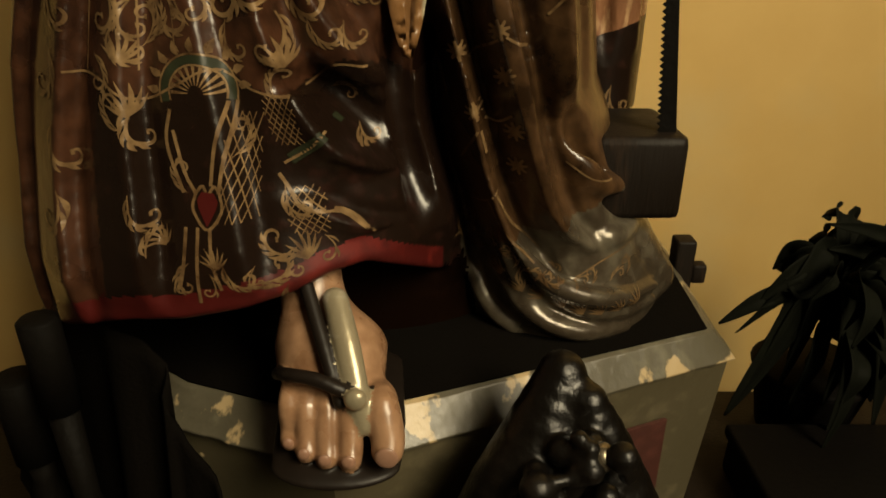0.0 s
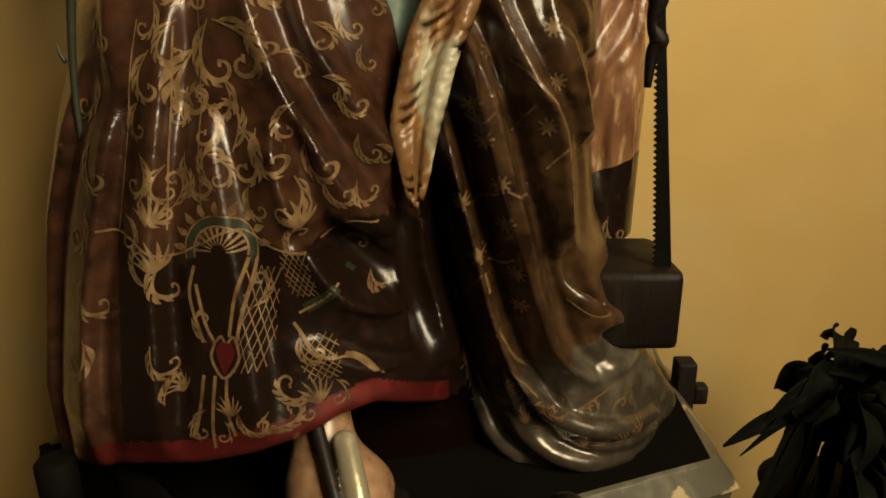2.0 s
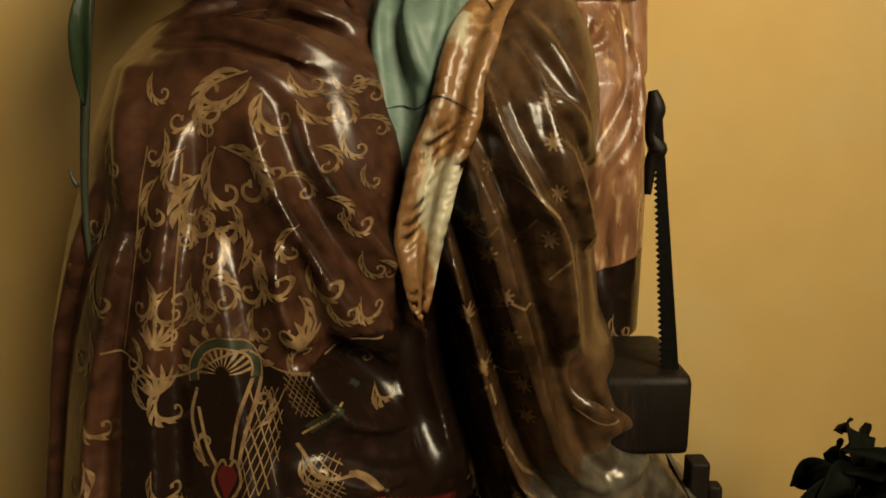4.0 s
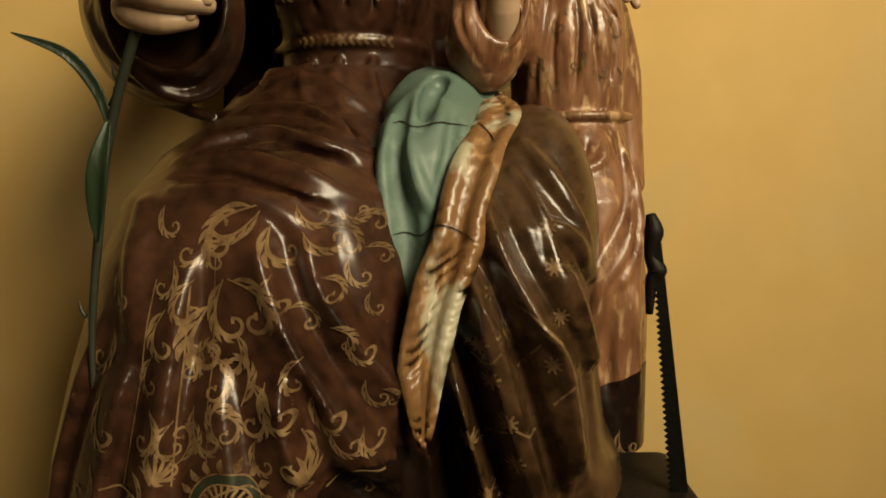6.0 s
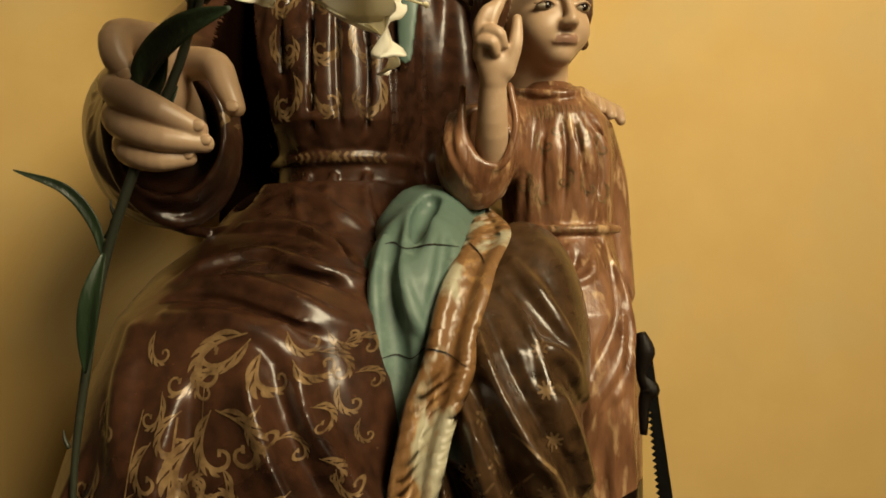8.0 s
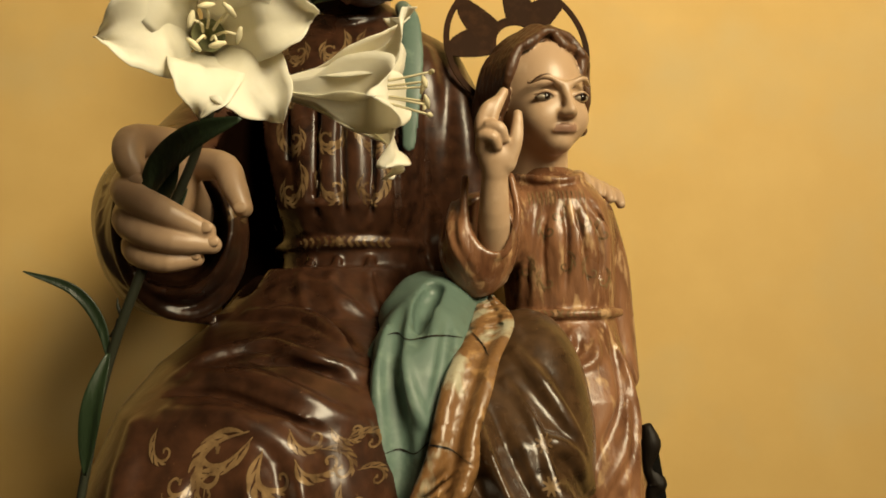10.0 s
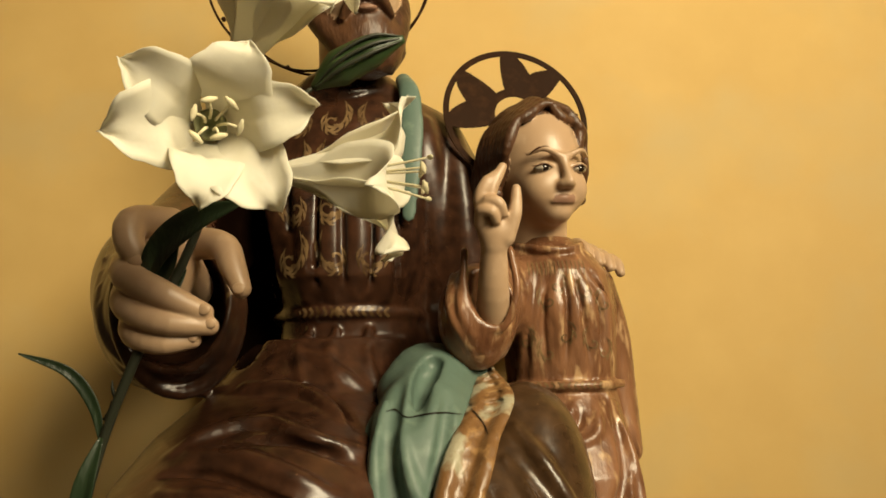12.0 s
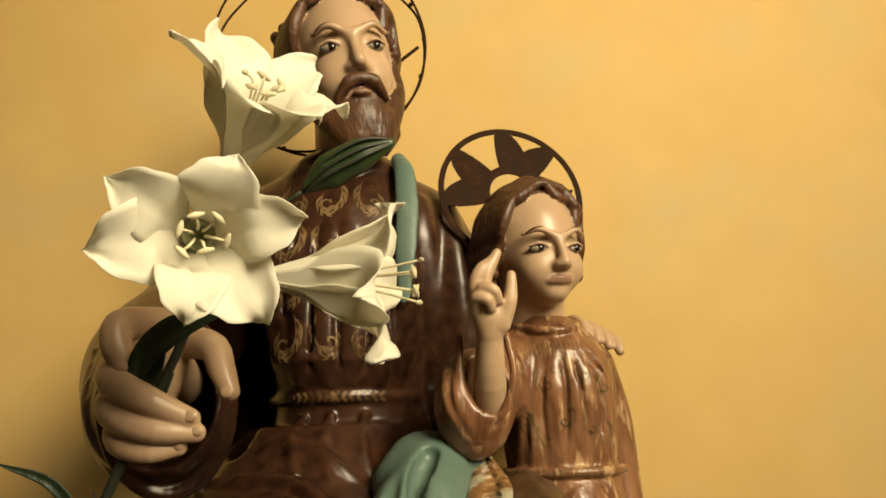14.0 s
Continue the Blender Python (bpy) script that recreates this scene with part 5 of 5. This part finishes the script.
C.chain([(0.082, 0.795, 1.095), (0.088, 0.790, 1.045), (0.070, 0.790, 1.002), (0.042, 0.790, 1.010), (0.026, 0.795, 1.050), (0.028, 0.800, 1.095)], [0.005], 0.004, M_CHILD, n=24)
child = Skin()
P, Q, M = C.skin()
c = P[Q].mean(1)
M[(M == M_CHILD) & (c[:, 2] < 0.585 + 0.35 * (c[:, 0] - 0.20))] = M_BORDER
child.add(P, Q, M)
head(child, (0.00, 0.80, 1.08), (0.28, 1.10, 1.42), 0.0020, (0.143, 0.972, 1.229), turned(20, 5, -3), 0.90, False)
H = Clay((0.02, 0.70, 0.96), (0.12, 0.88, 1.20), 0.0014)
H.chain([(0.060, 0.84, 0.985), (0.060, 0.79, 1.04), (0.061, 0.765, 1.090)], [0.021, 0.019, 0.0150], 0.01, M_SKIN)
H.ball((0.063, 0.757, 1.112), (0.021, 0.015, 0.023), 0.010, M_SKIN)
H.chain([(0.055, 0.750, 1.125), (0.058, 0.744, 1.152), (0.066, 0.745, 1.170), (0.073, 0.748, 1.183)], [0.0085, 0.0078, 0.0068, 0.0055], 0.004, M_SKIN)
H.chain([(0.049, 0.752, 1.124), (0.046, 0.744, 1.146), (0.053, 0.742, 1.163), (0.062, 0.745, 1.171)], [0.0085, 0.0078, 0.0068, 0.0055], 0.004, M_SKIN)
H.chain([(0.050, 0.750, 1.126), (0.054, 0.738, 1.140), (0.066, 0.734, 1.137), (0.071, 0.740, 1.127)], [0.0085, 0.0078, 0.0070, 0.0060], 0.003, M_SKIN)
H.chain([(0.046, 0.752, 1.118), (0.047, 0.738, 1.129), (0.058, 0.733, 1.127), (0.063, 0.739, 1.118)], [0.0078, 0.0072, 0.0066, 0.0055], 0.003, M_SKIN)
H.chain([(0.075, 0.757, 1.103), (0.084, 0.750, 1.125), (0.087, 0.748, 1.142), (0.088, 0.749, 1.157)], [0.0105, 0.0085, 0.0070, 0.0055], 0.005, M_SKIN)
child.add(*H.skin())

gilt = child.tree()
scroll(child, gilt, 0.132, 1.065, 0.034, -70, 1, 3)
scroll(child, gilt, 0.159, 1.087, 0.034, -100, -1, 3)
scroll(child, gilt, 0.189, 1.078, 0.034, -80, 1, 3)
scroll(child, gilt, 0.218, 1.063, 0.034, -90, 1, 3)
scroll(child, gilt, 0.112, 1.012, 0.030, -90, -1, 3)
scroll(child, gilt, 0.134, 0.997, 0.034, -80, 1, 3)
scroll(child, gilt, 0.165, 1.019, 0.034, -95, -1, 3)
scroll(child, gilt, 0.194, 1.010, 0.034, -80, 1, 3)
scroll(child, gilt, 0.220, 0.995, 0.030, -100, -1, 3)
for i in range(13):
    x = 0.106 + 0.0085 * i
    lines(child, gilt, [(x, 0.9355), (x + (0.004 if i < 6 else -0.004), 0.931), (x, 0.9265)], 0.0024, M_GOLD, 8)
for i in range(14):
    x = 0.118 + 0.0058 * i
    lines(child, gilt, [(x, 1.100), (x + 0.0006, 1.090), (x, 1.080)], 0.0016, M_GOLD, 8)

scroll(child, gilt, 0.209, 0.526, 0.045, -60, 1, 3)
scroll(child, gilt, 0.222, 0.503, 0.037, -110, -1, 3)
scroll(child, gilt, 0.201, 0.471, 0.037, -70, 1, 3)
star(child, gilt, 0.102, 0.761, 0.011)
star(child, gilt, 0.100, 0.805, 0.011)
star(child, gilt, 0.117, 0.711, 0.011)

lines(child, gilt, [(0.13 + 0.013 * i, 0.585 + 0.35 * (0.13 + 0.013 * i - 0.20)) for i in range(11)], 0.006, M_BORDER, 40)
kid = child.finish("child_statue", PALETTE)
tagged(kid, "painted wooden statue of a standing child raising one arm", "statue")


# ---- halos ----
def halo_plate(center, turn, R):
    """A flat crescent plate with tapered openings."""
    bm = bmesh.new()
    na, nr = 420, 36
    big, small = [radians(a) for a in (24, 118, 212, 306)], [radians(a) for a in (70, 165, 259, 353)]

    def opened(a, r):
        for b in big:
            d = abs((a - b + math.pi) % (2 * math.pi) - math.pi)
            if 0.42 < r < 0.93 and d < 0.17 + 0.30 * (r - 0.42):
                return True
        for b in small:
            d = abs((a - b + math.pi) % (2 * math.pi) - math.pi)
            if 0.70 < r < 0.93 and d < 1.2 * (r - 0.70):
                return True
        return False
    P = {}
    for i in range(na):
        for j in range(nr + 1):
            a, r = 2 * math.pi * i / na, 0.30 + 0.70 * j / nr
            P[i, j] = bm.verts.new((R * r * math.cos(a), 0.0, R * r * math.sin(a)))
    for i in range(na):
        for j in range(nr):
            if not opened(2 * math.pi * (i + 0.5) / na, 0.30 + 0.70 * (j + 0.5) / nr):
                bm.faces.new((P[i, j], P[i, j + 1], P[(i + 1) % na, j + 1], P[(i + 1) % na, j]))
    bmesh.ops.delete(bm, geom=[v for v in bm.verts if not v.link_faces], context="VERTS")
    bmesh.ops.solidify(bm, geom=bm.faces[:], thickness=0.0022)
    bmesh.ops.transform(bm, matrix=Matrix.Translation(center) @ turn.to_4x4(), verts=bm.verts[:])
    return bm


tagged(mesh_ob("child_halo", halo_plate((0.121, 1.012, 1.347), turned(14, -8, 0), 0.119), HALO, smooth=False), "brown pierced metal halo plate behind the child's head", "halo")
halo = thing("wire_halo", "thin twisted dark wire halo of two rings behind the saint's head", "halo")
for k, (r, off) in enumerate(((0.180, 0.0), (0.170, 0.008))):
    ring = [(-0.188 + off + r * math.cos(a), 0.985 + 0.006 * math.sin(7 * a + k * 3), 1.598 - off + r * 1.0 * math.sin(a) + 0.003 * math.sin(5 * a + k)) for a in np.linspace(0, 2 * math.pi, 49)]
    part("wire_ring", tube(ring, [0.0021], n=150, sides=6), HALO, halo)
for i in range(16):
    a = 2 * math.pi * i / 16 + 0.1
    part("knot", lathe([(0.0005, -0.004), (0.0036, -0.002), (0.0036, 0.002), (0.0005, 0.004)], pose(-0.185 + 0.175 * math.cos(a), 0.985, 1.594 + 0.175 * math.sin(a), 90, 0, 0), 8), HALO, halo)
part("support_rod", tube([(-0.150, 1.06, 1.54), (-0.020, 0.99, 1.60)], [0.003], n=4, sides=6), HALO, halo)


# ---- lily spray ----
def petal(turn_at, axis_turn, base, L, R, wide, rnd, tip_curl):
    """One petal of a trumpet flower about a local z axis."""
    prof = spline([(0.004, 0.0), (0.013, 0.32 * L), (0.021, 0.60 * L), (0.46 * R, 0.84 * L), (0.80 * R, 0.96 * L), (R, (0.97 - tip_curl) * L)], 40)
    ca, sa = math.cos(turn_at), math.sin(turn_at)
    ph, amp = rnd.random() * 6, 0.005 + 0.005 * rnd.random()

    def fn(v, u):
        q = prof[min(int(v * 39 + 0.5), 39)]
        s = (u - 0.5) * 2
        w = 0.0004 + wide * ((0.16 + 0.10 * v) * min(1.0, (1.01 - v) / 0.35) + 4.2 * max((v - 0.22) / 0.78, 0) ** 0.75 * max(1 - (v - 0.22) / 0.78, 0.0) ** 1.28)
        w = max(w, 1.35 * q[0] * min(max((0.80 - v) / 0.2, 0), 1))
        r = q[0] + (0.0015 if abs(s) < 0.15 and v > 0.4 else 0)
        z = q[1] + 0.12 * w * s * s * (0.4 + v) + amp * math.sin(ph + 9 * v + 2 * s) * v * abs(s)
        x, y = r * ca - s * w / 2 * sa, r * sa + s * w / 2 * ca
        return base + axis_turn @ Vector((x, y, z))
    return sheet(fn, 34, 11, 0.0007)


def lily(name, base, axis, L, R, wide, spin, label, seed):
    rnd = random.Random(seed)
    base = Vector(base)
    turn = Vector(axis).to_track_quat("Z", "Y").to_matrix()
    f = thing(name, label, "flower", "flowers of the lily spray")
    for i in range(6):
        p = petal(spin + i * math.pi / 3 + 0.20 * rnd.uniform(-1, 1), turn, base, L * (1 - 0.04 * (i % 2)), R * rnd.uniform(0.86, 1.12), wide * (1.12 if i % 2 else 0.92), rnd, rnd.uniform(-0.10, 0.16))
        part("petal", p, PETAL, f)
    part("throat", lathe([(0.002, 0.10 * L), (0.008, 0.25 * L), (0.0115, 0.40 * L), (0.0108, 0.41 * L), (0.006, 0.30 * L), (0.002, 0.24 * L)], Matrix.Translation(base) @ turn.to_4x4(), 14), THROAT, f, "green throat")
    for i in range(6):
        a = spin + 0.5 + i * math.pi / 3
        r = 0.010 + 0.007 * rnd.random()
        pts = [base + turn @ Vector(q) for q in ((0.004 * math.cos(a), 0.004 * math.sin(a), 0.5 * L), (0.5 * r * math.cos(a), 0.5 * r * math.sin(a), 0.85 * L), (r * math.cos(a), r * math.sin(a), ((1.12 if axis[0] > 0.9 else 0.86) + 0.08 * rnd.random()) * L))]
        st = part("stamen", tube(pts, [0.0011, 0.0009], n=10, sides=6), ANTHER, f)
        e = pts[-1]
        d = turn @ Vector((-math.sin(a), math.cos(a), 0.3))
        part("anther", tube([e - d * 0.0055, e, e + d * 0.0055], [0.0010, 0.0027, 0.0010], n=6, sides=6), ANTHER, st)
    return f


lily("lily_flower", (-0.170, 0.478, 1.136), (0.42, -1.0, -0.30), 0.088, 0.067, 0.040, 0.35, "open white silk lily facing the viewer", 3)
lily("lily_flower", (-0.128, 0.500, 1.107), (1.0, 0.02, -0.06), 0.104, 0.070, 0.040, 0.2, "white silk lily trumpet turned sideways", 4)
lily("lily_flower", (-0.150, 0.476, 1.178), (0.50, -0.58, 0.64), 0.092, 0.070, 0.040, 0.9, "upright white silk lily opening above the others", 8)
spray = thing("lily_stalk", "long green artificial lily stalk held in the statue's grip", "stalk")
part("stem", tube([(-0.170, 0.478, 1.136), (-0.200, 0.545, 1.075), (-0.252, 0.56, 0.970), (-0.285, 0.575, 0.893), (-0.308, 0.59, 0.81), (-0.327, 0.60, 0.70), (-0.322, 0.595, 0.58), (-0.306, 0.56, 0.47)], [0.003, 0.004, 0.0045, 0.004, 0.004, 0.003, 0.002, 0.0015], n=60, sides=8), STALK, spray)
part("side_stem", tube([(-0.19, 0.535, 1.08), (-0.165, 0.50, 1.13), (-0.150, 0.477, 1.180)], [0.003, 0.0028], n=14, sides=8), STALK, spray)
part("side_stem", tube([(-0.18, 0.53, 1.10), (-0.15, 0.51, 1.115), (-0.128, 0.50, 1.107)], [0.003, 0.0028], n=10, sides=8), STALK, spray)
part("side_stem", tube([(-0.17, 0.52, 1.12), (-0.13, 0.505, 1.155), (-0.094, 0.50, 1.177)], [0.002, 0.002], n=10, sides=8), STALK, spray)
bud = part("bud", tube([(-0.096, 0.50, 1.176), (-0.075, 0.497, 1.190), (-0.048, 0.494, 1.203), (-0.022, 0.492, 1.212)], [0.003, 0.0155, 0.0140, 0.003], n=24, sides=12, flat=0.8), BUD, spray, "closed dark green bud")
for o in (-0.007, 0.0, 0.007):
    part("seam", tube([(-0.094, 0.497, 1.176 + o * 0.4), (-0.072, 0.4838, 1.190 + o), (-0.046, 0.4820, 1.203 + o), (-0.024, 0.490, 1.211 + o * 0.3)], [0.0006, 0.0017, 0.0017, 0.0006], n=16, sides=6), STALK, bud)


def leaf(path, wide, fold=0.25, twist=0.0):
    p = spline(path, 30)

    def fn(v, u):
        i = min(int(v * 29 + 0.5), 29)
        d = Vector(p[min(i + 1, 29)] - p[max(i - 1, 0)]).normalized()
        side = d.cross(Vector((0.1, -1, 0.15))).normalized()
        nor = side.cross(d)
        a = twist * v
        side, nor = side * math.cos(a) + nor * math.sin(a), nor * math.cos(a) - side * math.sin(a)
        s = (u - 0.5) * 2
        w = wide * max(math.sin(math.pi * (0.04 + 0.94 * v)) ** 0.8, 0.05)
        return Vector(p[i]) + side * s * w / 2 + nor * fold * abs(s) * w / 2
    return sheet(fn, 30, 7, 0.0006)


part("leaf", leaf([(-0.283, 0.575, 0.895), (-0.290, 0.57, 0.930), (-0.308, 0.56, 0.958), (-0.345, 0.55, 0.974)], 0.010), LEAF, spray)
part("leaf", leaf([(-0.277, 0.560, 0.905), (-0.284, 0.555, 0.872), (-0.291, 0.560, 0.840), (-0.299, 0.570, 0.805)], 0.017, 0.5), LEAF, spray)
part("leaf", leaf([(-0.245, 0.548, 1.030), (-0.225, 0.535, 1.055), (-0.190, 0.515, 1.073), (-0.150, 0.50, 1.083)], 0.026, 0.4), LEAF, spray)
part("leaf", leaf([(-0.240, 0.552, 1.02), (-0.225, 0.54, 1.05), (-0.21, 0.53, 1.07)], 0.03, 0.4), LEAF, spray)
part("leaf", leaf([(-0.245, 0.556, 0.99), (-0.225, 0.556, 1.02), (-0.214, 0.56, 1.042)], 0.010, 0.3), LEAF, spray)
for x, y, z, s in ((-0.283, 0.575, 0.918, 1), (-0.272, 0.572, 0.935, -1), (-0.330, 0.6, 0.735, -1), (-0.312, 0.59, 0.795, 1)):
    part("thorn", tube([(x, y, z), (x + s * 0.004, y, z + 0.008), (x + s * 0.005, y, z + 0.016)], [0.0022, 0.0016, 0.0005], n=6, sides=6), STALK, spray)

# ---- carpenter's saw, beam and block ----
saw = thing("frame_saw", "dark wooden carpenter's saw with a toothed blade", "saw")
bm = bmesh.new()
top, bot, teeth = Vector((0.218, 0.74, 0.80)), Vector((0.254, 0.74, 0.497)), 44
va, vb = [], []
for i in range(teeth * 2 + 1):
    f = i / (teeth * 2)
    p = top.lerp(bot, f)
    x = -0.003 - 0.011 * f - (0.0042 if i % 2 else 0)
    va.append((bm.verts.new(p + Vector((x, -0.001, 0))), bm.verts.new(p + Vector((0.004, -0.001, 0)))))
    vb.append((bm.verts.new(p + Vector((x, 0.001, 0))), bm.verts.new(p + Vector((0.004, 0.001, 0)))))
for i in range(teeth * 2):
    bm.faces.new((va[i][0], va[i + 1][0], va[i + 1][1], va[i][1]))
    bm.faces.new((vb[i][1], vb[i + 1][1], vb[i + 1][0], vb[i][0]))
    bm.faces.new((va[i][0], vb[i][0], vb[i + 1][0], va[i + 1][0]))
    bm.faces.new((va[i][1], va[i + 1][1], vb[i + 1][1], vb[i][1]))
part("blade", bm, IRON, saw, "black toothed blade", smooth=False)
part("handle", tube([(0.214, 0.745, 0.70), (0.216, 0.745, 0.735), (0.222, 0.745, 0.748), (0.214, 0.745, 0.765), (0.218, 0.745, 0.79), (0.214, 0.745, 0.81)], [0.004, 0.007, 0.011, 0.006, 0.011, 0.005], n=24, sides=12), DARKWOOD, saw)
tagged(mesh_ob("wooden_block", block((0.165, 0.715, 0.402), (0.268, 0.86, 0.498), 0.010), DARKWOOD), "dark stained wooden block under the saw", "block")
clamp = thing("wooden_clamp", "small dark wooden screw clamp beside the plinth", "clamp")
part("post", block((0.318, 0.84, 0.18), (0.345, 0.87, 0.318), 0.004), DARKWOOD, clamp)
part("peg", block((0.346, 0.845, 0.252), (0.366, 0.865, 0.280), 0.004), DARKWOOD, clamp)
part("foot", block((0.336, 0.82, 0.0), (0.37, 0.90, 0.179), 0.004), DARKWOOD, clamp)

# ---- dark ornament, foliage and stands round the plinth ----
K = Clay((-0.02, 0.36, 0.0), (0.30, 0.62, 0.40), 0.003)
rnd = random.Random(11)
K.chain([(0.105, 0.50, 0.345), (0.085, 0.48, 0.29), (0.05, 0.46, 0.20), (0.03, 0.45, 0.05)], [0.022, 0.035, 0.045, 0.05], 0.01, 0)
K.chain([(0.125, 0.48, 0.33), (0.14, 0.47, 0.27), (0.16, 0.46, 0.18), (0.16, 0.46, 0.02)], [0.018, 0.035, 0.05, 0.06], 0.01, 0)
for i in range(70):
    f = rnd.random()
    K.ball((0.03 + 0.18 * rnd.random() * (0.35 + 0.65 * f) + 0.05 * (1 - f), 0.415 + 0.03 * rnd.random(), 0.33 - 0.26 * f), rnd.uniform(0.006, 0.016), 0.004, 0)
orn = Skin()
orn.add(*K.skin())
ornament = thing("bronze_ornament", "dark bronze ornament with knobbed relief before the plinth", "ornament")
o = orn.finish("relief", [BRONZE])
o.parent = ornament
for p, r in (((0.180, 0.43, 0.245), 0.017), ((0.128, 0.432, 0.312), 0.013), ((0.06, 0.41, 0.175), 0.013)):
    part("bead", lathe([(r * math.sin(a), -r * math.cos(a)) for a in np.linspace(0.05, math.pi - 0.05, 12)], pose(*p), 18), PEWTER, ornament)

for i, (x, y, z0, z1, r) in enumerate(((-0.365, 0.53, 0.0, 0.385, 0.018), (-0.425, 0.56, 0.0, 0.30, 0.022), (-0.46, 0.60, 0.0, 0.27, 0.02))):
    c = thing("dark_candlestick", "dark turned candlestick beside the plinth", "candlestick", "candlesticks by the plinth")
    m = pose(x, y, z0)
    part("foot", lathe([(0.034, 0.0), (0.036, 0.01), (0.02, 0.03), (0.012, 0.05)], m), IRON, c)
    part("shaft", lathe([(0.011, 0.05), (0.014, 0.10), (0.020, 0.14), (0.012, 0.17), (0.014, z1 - 0.10)], m), IRON, c)
    part("candle", lathe([(r, z1 - 0.10), (r, z1 - 0.003), (r - 0.003, z1), (0.002, z1)], m), IRON, c, "dark wax candle")

plant = thing("dark_foliage_plant", "nearly black long-leaved plant against the ochre wall", "plant")
part("pot", lathe([(0.06, 0.0), (0.08, 0.10), (0.085, 0.11), (0.08, 0.115), (0.01, 0.116)], pose(0.55, 0.85, 0.0)), IRON, plant)
part("trunk", tube([(0.55, 0.85, 0.11), (0.548, 0.84, 0.15), (0.55, 0.83, 0.20)], [0.012, 0.010, 0.007], n=10), BLACKLEAF, plant)
rnd = random.Random(2)
ends = [(0.375, 0.80, 0.215), (0.40, 0.80, 0.20), (0.425, 0.80, 0.25), (0.42, 0.80, 0.085), (0.44, 0.80, 0.12), (0.45, 0.80, 0.29), (0.44, 0.80, 0.27), (0.41, 0.8, 0.06), (0.60, 0.78, 0.10), (0.64, 0.8, 0.30), (0.66, 0.8, 0.22), (0.53, 0.75, 0.05), (0.48, 0.77, 0.10)]
for i in range(60):
    ends.append((0.58 + 0.20 * rnd.uniform(-0.6, 1), 0.82 + 0.12 * rnd.uniform(-1, 1), 0.06 + 0.26 * rnd.random()))
for ex, ey, ez in ends:
    sx, sz = 0.545, 0.17 + 0.10 * rnd.random()
    part("leaf", leaf([(sx, 0.84, sz), (0.6 * sx + 0.4 * ex, 0.5 * (0.84 + ey), max(sz, ez) + 0.03), (0.3 * sx + 0.7 * ex, ey, 0.5 * (sz + ez) + 0.035), (ex, ey, ez)], rnd.uniform(0.022, 0.036), 0.3, rnd.uniform(-0.6, 0.6)), BLACKLEAF, plant)
part("leaf", leaf([(0.66, 0.80, 0.20), (0.61, 0.80, 0.32), (0.55, 0.80, 0.352), (0.49, 0.80, 0.362)], 0.022, 0.3), BLACKLEAF, plant)
part("leaf", leaf([(0.66, 0.82, 0.18), (0.60, 0.82, 0.29), (0.55, 0.82, 0.315), (0.51, 0.82, 0.318)], 0.020, 0.3), BLACKLEAF, plant)
box = thing("dark_chest", "low black box standing beside the plinth", "box")
part("body", block((0.40, 0.58, 0.0), (0.86, 0.76, 0.055), 0.006), IRON, box)
part("lid", block((0.395, 0.575, 0.056), (0.865, 0.765, 0.075), 0.006), IRON, box)
